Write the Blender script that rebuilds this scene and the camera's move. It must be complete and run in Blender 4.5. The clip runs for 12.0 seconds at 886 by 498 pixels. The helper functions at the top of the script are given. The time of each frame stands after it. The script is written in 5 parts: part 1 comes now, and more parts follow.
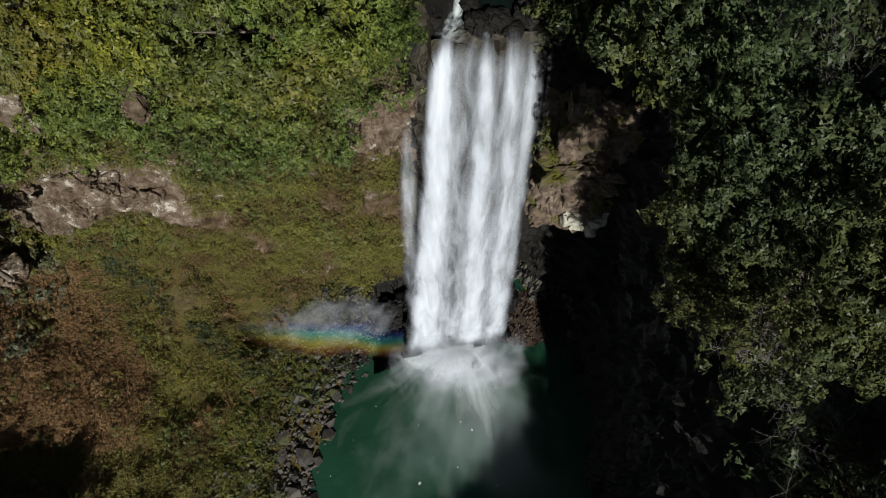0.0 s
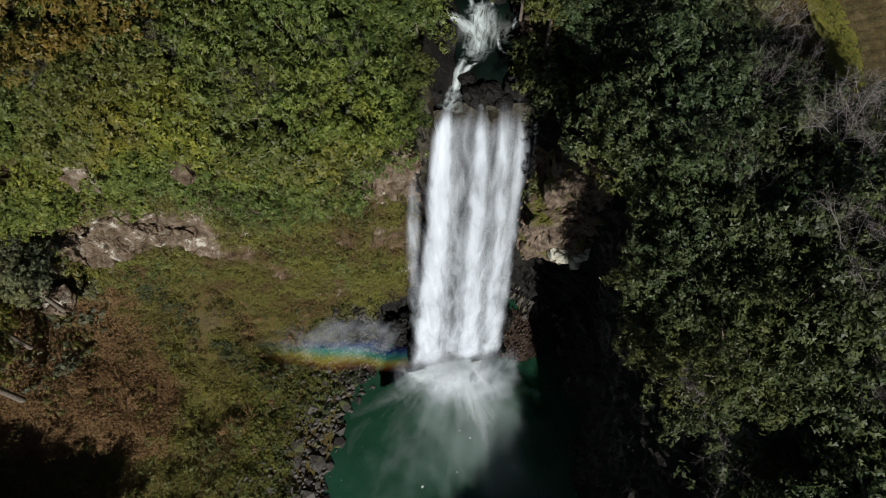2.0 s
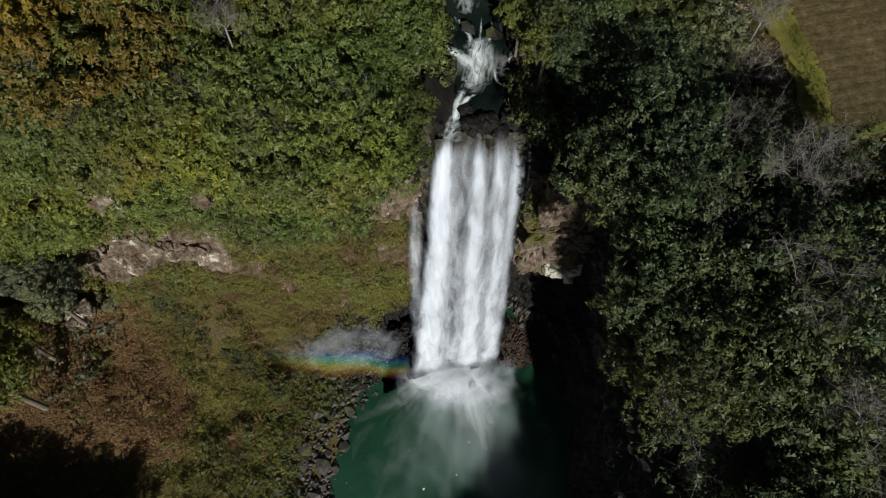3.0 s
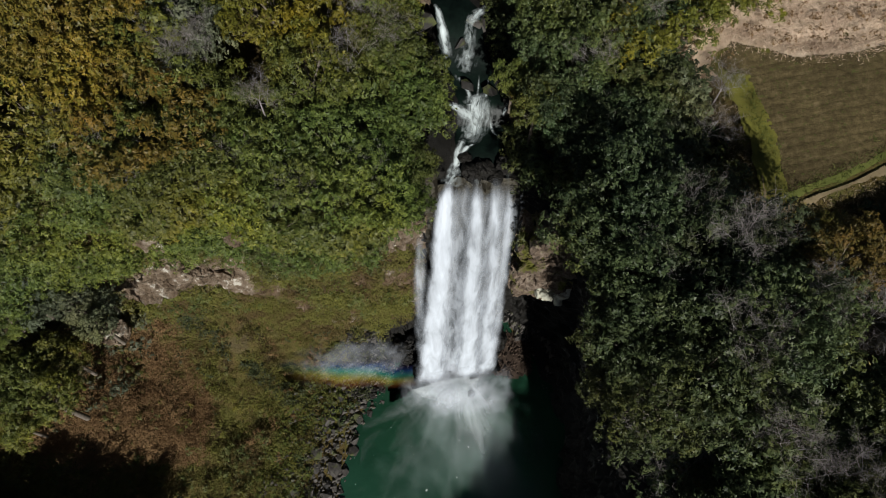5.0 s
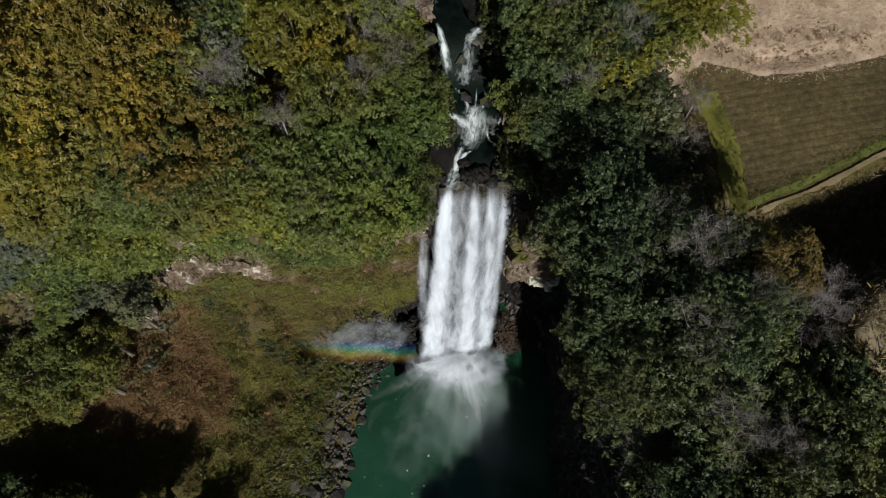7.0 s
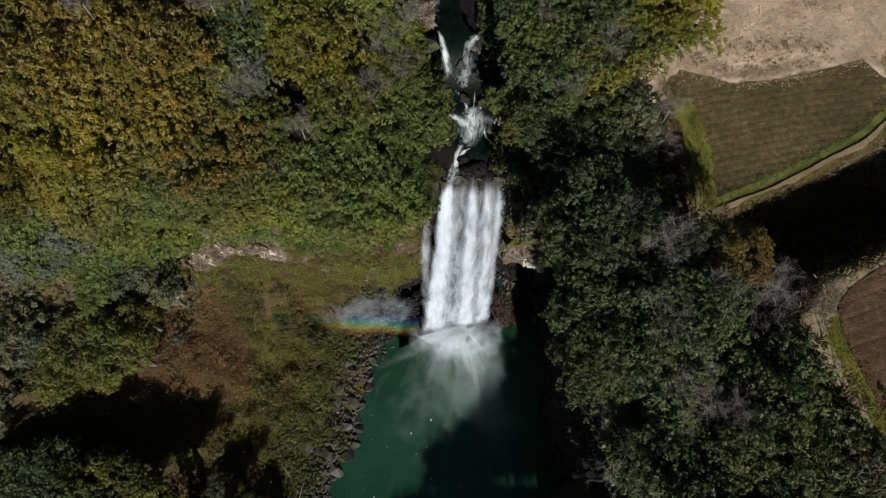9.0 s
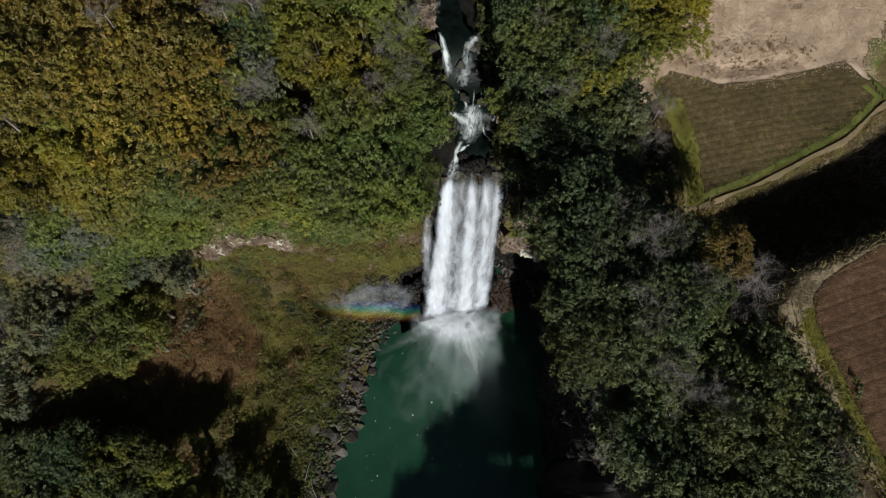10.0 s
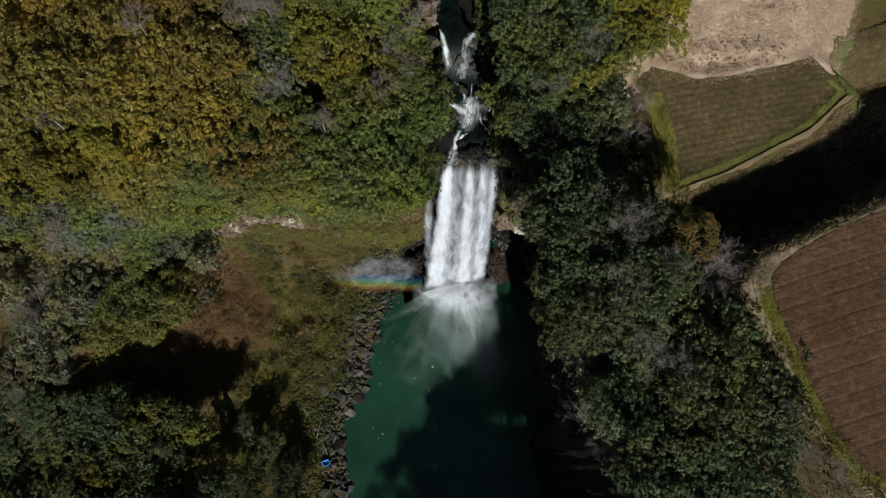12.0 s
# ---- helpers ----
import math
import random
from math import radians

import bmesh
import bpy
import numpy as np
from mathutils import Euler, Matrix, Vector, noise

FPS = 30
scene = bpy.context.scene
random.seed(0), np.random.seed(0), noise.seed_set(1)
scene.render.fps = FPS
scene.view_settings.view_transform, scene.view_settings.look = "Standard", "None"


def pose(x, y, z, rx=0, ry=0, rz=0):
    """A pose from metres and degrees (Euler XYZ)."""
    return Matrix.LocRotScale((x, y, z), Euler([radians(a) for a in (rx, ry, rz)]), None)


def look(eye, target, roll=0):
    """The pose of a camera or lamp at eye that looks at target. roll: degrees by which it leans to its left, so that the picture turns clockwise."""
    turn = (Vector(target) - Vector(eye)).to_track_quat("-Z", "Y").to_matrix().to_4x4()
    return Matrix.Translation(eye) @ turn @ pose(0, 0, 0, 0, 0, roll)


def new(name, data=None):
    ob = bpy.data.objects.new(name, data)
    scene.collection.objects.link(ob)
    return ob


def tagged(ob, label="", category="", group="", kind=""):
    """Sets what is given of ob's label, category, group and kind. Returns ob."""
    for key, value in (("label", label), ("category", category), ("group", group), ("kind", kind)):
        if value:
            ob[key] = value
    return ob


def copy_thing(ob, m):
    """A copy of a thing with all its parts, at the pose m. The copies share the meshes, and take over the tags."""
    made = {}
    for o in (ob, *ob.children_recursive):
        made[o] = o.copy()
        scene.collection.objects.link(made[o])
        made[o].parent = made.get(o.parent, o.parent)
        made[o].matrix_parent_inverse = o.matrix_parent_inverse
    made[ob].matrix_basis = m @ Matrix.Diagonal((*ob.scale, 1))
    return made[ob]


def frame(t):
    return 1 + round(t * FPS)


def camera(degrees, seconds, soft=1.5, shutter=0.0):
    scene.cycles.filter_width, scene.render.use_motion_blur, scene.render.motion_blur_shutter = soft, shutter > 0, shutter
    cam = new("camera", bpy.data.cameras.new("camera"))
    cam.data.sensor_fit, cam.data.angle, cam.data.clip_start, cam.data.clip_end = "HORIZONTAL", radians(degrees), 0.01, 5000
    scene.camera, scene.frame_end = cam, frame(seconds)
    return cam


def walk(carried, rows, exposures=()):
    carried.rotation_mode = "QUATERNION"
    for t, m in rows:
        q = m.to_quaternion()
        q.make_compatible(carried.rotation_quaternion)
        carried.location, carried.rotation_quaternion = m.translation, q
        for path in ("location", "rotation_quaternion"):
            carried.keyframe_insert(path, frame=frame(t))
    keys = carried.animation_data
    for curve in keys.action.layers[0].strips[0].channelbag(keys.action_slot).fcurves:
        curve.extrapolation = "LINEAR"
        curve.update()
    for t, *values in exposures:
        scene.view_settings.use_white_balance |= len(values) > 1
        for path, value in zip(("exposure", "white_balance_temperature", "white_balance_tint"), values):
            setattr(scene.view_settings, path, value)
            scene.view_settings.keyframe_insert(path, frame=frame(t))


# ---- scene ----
cam = camera(66.0, 12.0, 0.8)
# seconds, x, y, z in metres, pitch, yaw and roll in degrees
PATH = [
    (0, -0.00, -0.00, 64.00, -64.31, 1.47, -0.15),
    (0.5, -0.02, -0.05, 65.68, -64.35, 1.47, -0.14),
    (1, -0.05, -0.10, 67.36, -64.42, 1.42, -0.10),
    (1.5, -0.07, -0.15, 69.03, -64.47, 1.40, -0.07),
    (2, -0.09, -0.20, 70.71, -64.53, 1.35, -0.09),
    (2.5, -0.11, -0.25, 72.38, -64.54, 1.32, -0.05),
    (3, -0.14, -0.30, 74.06, -64.57, 1.29, -0.06),
    (5, -0.23, -0.50, 80.74, -64.84, 1.41, -0.12),
    (5.5, -0.25, -0.55, 82.41, -65.49, 1.41, -0.12),
    (6, -0.27, -0.60, 84.08, -66.24, 1.44, -0.13),
    (6.5, -0.30, -0.65, 85.74, -67.00, 1.42, -0.09),
    (7, -0.32, -0.70, 87.41, -67.75, 1.39, -0.09),
    (9, -0.41, -0.91, 94.06, -70.79, 1.45, -0.17),
    (9.5, -0.43, -0.96, 95.72, -71.55, 1.47, -0.18),
    (10, -0.46, -1.01, 97.38, -72.31, 1.46, -0.17),
    (10.5, -0.48, -1.06, 99.03, -73.10, 1.46, -0.20),
    (11, -0.50, -1.11, 100.69, -73.86, 1.40, -0.15),
    (11.5, -0.53, -1.16, 102.35, -74.64, 1.33, -0.06),
    (12, -0.55, -1.21, 104.00, -75.39, 1.30, -0.07),
]
walk(cam, [(t, pose(x, y, z, 0, 0, yaw) @ pose(0, 0, 0, 90 + pitch, 0, 0) @ pose(0, 0, 0, 0, 0, roll))
           for t, x, y, z, pitch, yaw, roll in PATH])

# ---- light ----
SUN_AZIMUTH, SUN_HEIGHT = 9.3, 33.0          # the sun stands behind the camera, a little to its right
to_sun = Vector((math.sin(radians(SUN_AZIMUTH)) * math.cos(radians(SUN_HEIGHT)),
                 -math.cos(radians(SUN_AZIMUTH)) * math.cos(radians(SUN_HEIGHT)), math.sin(radians(SUN_HEIGHT))))
world = bpy.data.worlds.new("world")
scene.world = world
world.use_nodes = True
sky = world.node_tree.nodes.new("ShaderNodeTexSky")
sky.sky_type, sky.sun_disc = "NISHITA", False
sky.sun_elevation, sky.sun_rotation = radians(SUN_HEIGHT), radians(180 - SUN_AZIMUTH)
world.node_tree.links.new(sky.outputs[0], world.node_tree.nodes["Background"].inputs[0])
world.node_tree.nodes["Background"].inputs[1].default_value = 0.03
sun = new("sun", bpy.data.lights.new("sun", "SUN"))
sun.data.energy, sun.data.angle, sun.data.color = 5.0, radians(0.5), (1.0, 0.98, 0.94)
sun.matrix_world = look(to_sun * 300, (0, 0, 0))
scene.view_settings.exposure = 0.08


# ---- materials ----
def material(name, rough=0.8, spec=0.3):
    m = bpy.data.materials.new(name)
    m.use_nodes = True
    b = m.node_tree.nodes["Principled BSDF"]
    b.inputs["Roughness"].default_value, b.inputs["Specular IOR Level"].default_value = rough, spec
    return m, m.node_tree.nodes, m.node_tree.links, b


def noise_node(n, l, scale, detail=6.0, rough=0.6, stretch=None, distortion=0.0):
    tc = n.new("ShaderNodeNewGeometry")
    t = n.new("ShaderNodeTexNoise")
    t.inputs["Scale"].default_value, t.inputs["Detail"].default_value = scale, detail
    t.inputs["Roughness"].default_value, t.inputs["Distortion"].default_value = rough, distortion
    src = tc.outputs["Position"]
    if stretch:
        mp = n.new("ShaderNodeMapping")
        mp.inputs["Scale"].default_value = stretch
        l.new(src, mp.inputs["Vector"])
        src = mp.outputs["Vector"]
    l.new(src, t.inputs["Vector"])
    return t.outputs["Fac"]


def ramp(n, l, src, stops):
    r = n.new("ShaderNodeValToRGB")
    while len(r.color_ramp.elements) < len(stops):
        r.color_ramp.elements.new(0.5)
    for e, (p, c) in zip(r.color_ramp.elements, stops):
        e.position, e.color = p, (*c, 1.0)
    l.new(src, r.inputs["Fac"])
    return r.outputs["Color"]


def blend(n, l, a, b, fac, mode="MIX"):
    m = n.new("ShaderNodeMix")
    m.data_type, m.blend_type = "RGBA", mode
    for slot, v in ((6, a), (7, b)):
        if isinstance(v, tuple):
            m.inputs[slot].default_value = (*v, 1.0)
        else:
            l.new(v, m.inputs[slot])
    if isinstance(fac, float):
        m.inputs[0].default_value = fac
    else:
        l.new(fac, m.inputs[0])
    return m.outputs[2]


def calc(n, l, op, a, b=0.5, clamp=True):
    m = n.new("ShaderNodeMath")
    m.operation, m.use_clamp = op, clamp
    for i, v in enumerate((a, b)):
        if isinstance(v, (int, float)):
            m.inputs[i].default_value = v
        else:
            l.new(v, m.inputs[i])
    return m.outputs[0]


def span(n, l, src, low, high):
    m = n.new("ShaderNodeMapRange")
    m.inputs["From Min"].default_value, m.inputs["From Max"].default_value = low, high
    l.new(src, m.inputs["Value"])
    return m.outputs["Result"]


def bump(n, l, b, src, strength, distance):
    k = n.new("ShaderNodeBump")
    k.inputs["Strength"].default_value, k.inputs["Distance"].default_value = strength, distance
    l.new(src, k.inputs["Height"])
    l.new(k.outputs["Normal"], b.inputs["Normal"])


def leaf_material(name, stops):
    """Leaves: a colour for each tree, varied from clump to clump and leaf to leaf."""
    m, n, l, b = material(name, 0.52, 0.24)
    per_leaf = n.new("ShaderNodeNewGeometry").outputs["Random Per Island"]
    per_tree = n.new("ShaderNodeObjectInfo").outputs["Random"]
    patch = noise_node(n, l, 0.35, 3.0)
    twig = noise_node(n, l, 1.5, 2.0)
    mixed = calc(n, l, "ADD", calc(n, l, "MULTIPLY", per_leaf, 0.30), calc(n, l, "MULTIPLY", patch, 0.36))
    mixed = calc(n, l, "ADD", mixed, calc(n, l, "MULTIPLY", span(n, l, twig, 0.25, 0.75), 0.42))
    col = ramp(n, l, mixed, stops)
    stand = ramp(n, l, noise_node(n, l, 0.11, 3.0), [(0.36, (0.72, 0.86, 0.98)), (0.52, (0.98, 1.0, 1.0)), (0.66, (1.42, 1.24, 0.75))])
    col = blend(n, l, col, stand, 1.0, "MULTIPLY")
    tone = n.new("ShaderNodeHueSaturation")
    l.new(calc(n, l, "ADD", 0.478, calc(n, l, "MULTIPLY", per_tree, 0.035)), tone.inputs["Hue"])
    l.new(calc(n, l, "ADD", 0.75, calc(n, l, "MULTIPLY", per_tree, 0.5), False), tone.inputs["Value"])
    l.new(col, tone.inputs["Color"])
    l.new(tone.outputs["Color"], b.inputs["Base Color"])
    return m


M_LEAF = leaf_material("evergreen_leaves", [(0.2, (0.015, 0.023, 0.005)), (0.5, (0.058, 0.072, 0.013)), (0.8, (0.140, 0.150, 0.030))])
M_DARK = leaf_material("dark_leaves", [(0.2, (0.009, 0.015, 0.005)), (0.5, (0.030, 0.042, 0.014)), (0.8, (0.080, 0.094, 0.034))])
M_SHRUB = leaf_material("shrub_leaves", [(0.2, (0.022, 0.029, 0.007)), (0.5, (0.062, 0.067, 0.015)), (0.8, (0.115, 0.11, 0.028))])
M_YELLOW = leaf_material("yellow_green_leaves", [(0.2, (0.036, 0.040, 0.006)), (0.5, (0.086, 0.086, 0.010)), (0.8, (0.145, 0.135, 0.016))])
M_RUST = leaf_material("autumn_leaves", [(0.2, (0.030, 0.027, 0.006)), (0.40, (0.080, 0.068, 0.011)), (0.56, (0.112, 0.080, 0.013)), (0.85, (0.175, 0.112, 0.020))])
M_GREY = leaf_material("grey_green_leaves", [(0.2, (0.030, 0.036, 0.018)), (0.5, (0.062, 0.070, 0.038)), (0.8, (0.11, 0.115, 0.07))])

M_BARK, n, l, b = material("bark", 0.9, 0.2)
l.new(ramp(n, l, noise_node(n, l, 3.0), [(0.3, (0.07, 0.055, 0.04)), (0.7, (0.20, 0.17, 0.14))]), b.inputs["Base Color"])
M_TWIG, n, l, b = material("pale_twigs", 0.85, 0.2)
l.new(ramp(n, l, noise_node(n, l, 2.0), [(0.3, (0.10, 0.088, 0.08)), (0.7, (0.32, 0.29, 0.275))]), b.inputs["Base Color"])

M_GROUND, n, l, b = material("gorge_ground", 0.95, 0.15)
grass = ramp(n, l, noise_node(n, l, 0.5, 8.0, 0.7), [(0.3, (0.040, 0.030, 0.013)), (0.48, (0.095, 0.070, 0.024)), (0.62, (0.085, 0.082, 0.022)), (0.8, (0.17, 0.13, 0.055))])
stone = ramp(n, l, noise_node(n, l, 0.8, 9.0, 0.65), [(0.3, (0.042, 0.032, 0.018)), (0.55, (0.095, 0.074, 0.042)), (0.75, (0.17, 0.135, 0.09))])
slope_n = n.new("ShaderNodeSeparateXYZ")
l.new(n.new("ShaderNodeNewGeometry").outputs["Normal"], slope_n.inputs[0])
steep = calc(n, l, "ADD", slope_n.outputs["Z"], calc(n, l, "MULTIPLY", noise_node(n, l, 0.35, 6.0), 0.55), False)
l.new(blend(n, l, stone, grass, span(n, l, steep, 0.62, 0.85)), b.inputs["Base Color"])
bump(n, l, b, noise_node(n, l, 2.2, 10.0, 0.75), 0.9, 0.35)

M_WATER, n, l, b = material("pool_water", 0.12, 0.5)
l.new(ramp(n, l, noise_node(n, l, 0.10, 4.0), [(0.3, (0.007, 0.030, 0.016)), (0.7, (0.014, 0.052, 0.029))]), b.inputs["Base Color"])
bump(n, l, b, noise_node(n, l, 1.4, 5.0, 0.6), 0.35, 0.12)



def water_veil(name, colour, rough, streak, gain, fine, detail=7.0, deep=0.88):
    """White water or spray that lets through what lies behind: the mesh's own density, broken up by streaks."""
    m, n, l, b = material(name, rough, 0.2)
    dens = n.new("ShaderNodeAttribute")
    dens.attribute_name = "cover"
    flow = n.new("ShaderNodeAttribute")
    flow.attribute_name = "flow_map"
    mp = n.new("ShaderNodeMapping")
    mp.inputs["Scale"].default_value = streak
    l.new(flow.outputs["Vector"], mp.inputs["Vector"])
    t = n.new("ShaderNodeTexNoise")
    t.inputs["Scale"].default_value, t.inputs["Detail"].default_value, t.inputs["Roughness"].default_value, t.inputs["Distortion"].default_value = 1.0, detail, 0.58, 0.4
    l.new(mp.outputs["Vector"], t.inputs["Vector"])
    broken = calc(n, l, "ADD", dens.outputs["Fac"], calc(n, l, "MULTIPLY", calc(n, l, "SUBTRACT", t.outputs["Fac"], 0.5, False), gain, False), False)
    alpha = calc(n, l, "MULTIPLY", span(n, l, broken, 0.12, 0.72), span(n, l, dens.outputs["Fac"], 0.0, fine))
    l.new(alpha, b.inputs["Alpha"])
    tone = ramp(n, l, t.outputs["Fac"], [(0.3, tuple(c * deep for c in colour)), (0.62, colour)])
    l.new(tone, b.inputs["Base Color"])
    return m


M_STREAM, n, l, b = material("stream_water", 0.3, 0.04)
l.new(ramp(n, l, noise_node(n, l, 0.6, 5.0), [(0.35, (0.002, 0.0035, 0.003)), (0.7, (0.006, 0.012, 0.009))]), b.inputs["Base Color"])
bump(n, l, b, noise_node(n, l, 2.5, 5.0, 0.6), 0.3, 0.06)
# the low last value puts grey-blue shadows into the falls' colour
M_FALL = water_veil("white_water", (0.57, 0.62, 0.68), 1.0, (1.3, 0.24, 1.0), 0.95, 0.85, 5.0, 0.66)
M_RAPID = water_veil("rapid_water", (0.56, 0.63, 0.63), 0.8, (2.8, 1.6, 1.0), 2.0, 0.85)
M_FOAM = water_veil("foam", (0.54, 0.59, 0.60), 0.8, (0.55, 0.30, 1.0), 0.8, 0.6, 5.0)
M_HAZE = water_veil("thin_haze", (0.34, 0.45, 0.42), 1.0, (0.35, 0.35, 1.0), 0.45, 0.8)
M_MIST = water_veil("spray_mist", (0.60, 0.64, 0.70), 1.0, (0.5, 0.5, 1.0), 1.1, 0.9)

M_CLIFF, n, l, b = material("mossy_cliff_rock", 0.95, 0.15)
earth = ramp(n, l, noise_node(n, l, 0.9, 9.0, 0.7), [(0.32, (0.030, 0.019, 0.011)), (0.48, (0.105, 0.070, 0.042)), (0.60, (0.17, 0.12, 0.082)), (0.72, (0.30, 0.235, 0.18))])
moss = ramp(n, l, noise_node(n, l, 1.6, 8.0, 0.7), [(0.3, (0.025, 0.024, 0.008)), (0.55, (0.075, 0.072, 0.018)), (0.75, (0.13, 0.115, 0.035))])
pale = ramp(n, l, noise_node(n, l, 1.2, 8.0, 0.7), [(0.3, (0.16, 0.12, 0.10)), (0.6, (0.36, 0.31, 0.26)), (0.8, (0.60, 0.56, 0.49))])
body = blend(n, l, earth, moss, span(n, l, noise_node(n, l, 0.28, 7.0, 0.65), 0.44, 0.56))
l.new(blend(n, l, body, pale, span(n, l, noise_node(n, l, 0.22, 8.0, 0.7, (1.0, 1.0, 2.4)), 0.56, 0.64)), b.inputs["Base Color"])
bump(n, l, b, noise_node(n, l, 2.6, 10.0, 0.75), 1.0, 0.3)

# wet rock, its near-black tones also standing in for shade on the right
M_WET_AND_SHADE, n, l, b = material("wet_dark_rock", 0.65, 0.2)
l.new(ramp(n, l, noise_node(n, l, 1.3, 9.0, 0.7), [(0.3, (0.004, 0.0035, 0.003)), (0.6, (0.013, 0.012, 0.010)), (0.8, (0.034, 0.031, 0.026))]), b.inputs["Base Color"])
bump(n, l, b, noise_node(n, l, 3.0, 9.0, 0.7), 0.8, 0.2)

M_SEEP, n, l, b = material("wet_brown_rock", 0.5, 0.35)
l.new(ramp(n, l, noise_node(n, l, 1.0, 9.0, 0.7, (1.0, 1.0, 0.4)), [(0.3, (0.012, 0.011, 0.008)), (0.55, (0.036, 0.031, 0.020)), (0.75, (0.075, 0.068, 0.040))]), b.inputs["Base Color"])
bump(n, l, b, noise_node(n, l, 3.0, 9.0, 0.7), 0.8, 0.2)

M_OUTCROP, n, l, b = material("sunlit_rock", 0.9, 0.2)
rock = ramp(n, l, noise_node(n, l, 1.1, 9.0, 0.68), [(0.30, (0.030, 0.022, 0.015)), (0.46, (0.115, 0.084, 0.060)), (0.58, (0.22, 0.175, 0.135)), (0.72, (0.42, 0.37, 0.31))])
rock = blend(n, l, rock, (0.085, 0.085, 0.015), span(n, l, noise_node(n, l, 0.55, 7.0, 0.7), 0.52, 0.60))
l.new(rock, b.inputs["Base Color"])
bump(n, l, b, noise_node(n, l, 2.4, 10.0, 0.75), 0.9, 0.25)
M_LIME, n, l, b = material("pale_mineral_crust", 0.9, 0.2)
l.new(ramp(n, l, noise_node(n, l, 2.2, 8.0, 0.7), [(0.3, (0.20, 0.18, 0.14)), (0.6, (0.44, 0.44, 0.36))]), b.inputs["Base Color"])
bump(n, l, b, noise_node(n, l, 4.0, 8.0, 0.7), 0.6, 0.1)

M_PALE, n, l, b = material("pale_weathered_rock", 0.95, 0.15)
chalk = ramp(n, l, noise_node(n, l, 0.9, 9.0, 0.72), [(0.34, (0.040, 0.028, 0.018)), (0.45, (0.125, 0.090, 0.060)), (0.57, (0.22, 0.175, 0.130)), (0.625, (0.52, 0.49, 0.42))])
l.new(chalk, b.inputs["Base Color"])
bump(n, l, b, noise_node(n, l, 2.2, 10.0, 0.75), 1.0, 0.3)

M_BOULDER, n, l, b = material("basalt_boulder", 0.75, 0.35)
per = n.new("ShaderNodeObjectInfo").outputs["Random"]
base = ramp(n, l, calc(n, l, "ADD", calc(n, l, "MULTIPLY", per, 0.5), calc(n, l, "MULTIPLY", noise_node(n, l, 2.5, 8.0, 0.7), 0.6)),
            [(0.25, (0.009, 0.0085, 0.0075)), (0.55, (0.027, 0.024, 0.021)), (0.85, (0.095, 0.086, 0.076))])
l.new(blend(n, l, base, (0.055, 0.065, 0.014), calc(n, l, "MULTIPLY", span(n, l, noise_node(n, l, 0.9, 5.0), 0.54, 0.64), 0.8)), b.inputs["Base Color"])
bump(n, l, b, noise_node(n, l, 5.0, 8.0, 0.7), 0.6, 0.08)


def soil(name, stops, dots):
    """Tilled soil with rows of clods, and specks of green."""
    m, n, l, b = material(name, 0.95, 0.1)
    base = ramp(n, l, noise_node(n, l, 2.0, 10.0, 0.75), stops)
    big = ramp(n, l, noise_node(n, l, 0.16, 4.0), [(0.3, (0.75, 0.75, 0.75)), (0.7, (1.15, 1.15, 1.15))])
    col = blend(n, l, base, big, 1.0, "MULTIPLY")
    l.new(blend(n, l, col, dots, span(n, l, noise_node(n, l, 3.5, 4.0, 0.6), 0.58, 0.66)), b.inputs["Base Color"])
    bump(n, l, b, noise_node(n, l, 7.0, 6.0, 0.7), 0.8, 0.12)
    return m


M_SOIL = soil("brown_tilled_soil", [(0.3, (0.040, 0.023, 0.013)), (0.55, (0.092, 0.054, 0.031)), (0.75, (0.165, 0.105, 0.068))], (0.095, 0.056, 0.032))
M_CROP = soil("green_tilled_soil", [(0.3, (0.030, 0.023, 0.010)), (0.55, (0.084, 0.064, 0.029)), (0.75, (0.145, 0.112, 0.062))], (0.056, 0.060, 0.017))


def grassy(name, stops, each=0.35, scale=0.45):
    m, n, l, b = material(name, 0.9, 0.15)
    mixed = calc(n, l, "ADD", calc(n, l, "MULTIPLY", n.new("ShaderNodeNewGeometry").outputs["Random Per Island"], each),
                 calc(n, l, "MULTIPLY", noise_node(n, l, scale, 8.0, 0.7), 1.1 - each))
    l.new(ramp(n, l, mixed, stops), b.inputs["Base Color"])
    return m


M_MOSS = grassy("moss_and_dry_plants", [(0.36, (0.050, 0.034, 0.016)), (0.46, (0.095, 0.064, 0.026)), (0.54, (0.092, 0.083, 0.024)), (0.64, (0.112, 0.114, 0.024)), (0.78, (0.16, 0.15, 0.045))], 0.14, 0.22)
M_VERGE = grassy("verge_grass", [(0.3, (0.055, 0.050, 0.012)), (0.55, (0.125, 0.120, 0.022)), (0.8, (0.20, 0.165, 0.06))])
M_GREEN = grassy("green_grass", [(0.3, (0.032, 0.040, 0.010)), (0.55, (0.066, 0.080, 0.018)), (0.8, (0.12, 0.13, 0.032))])
M_PATH = grassy("dry_path_grass", [(0.3, (0.080, 0.062, 0.034)), (0.55, (0.165, 0.128, 0.072)), (0.8, (0.27, 0.22, 0.145))])
M_DRY = grassy("dry_slope_grass", [(0.28, (0.056, 0.034, 0.016)), (0.42, (0.125, 0.084, 0.040)), (0.58, (0.125, 0.112, 0.036)), (0.8, (0.22, 0.175, 0.075))])
M_REED = grassy("pale_dead_reeds", [(0.25, (0.27, 0.185, 0.13)), (0.5, (0.45, 0.345, 0.25)), (0.8, (0.60, 0.49, 0.37))], 0.2)
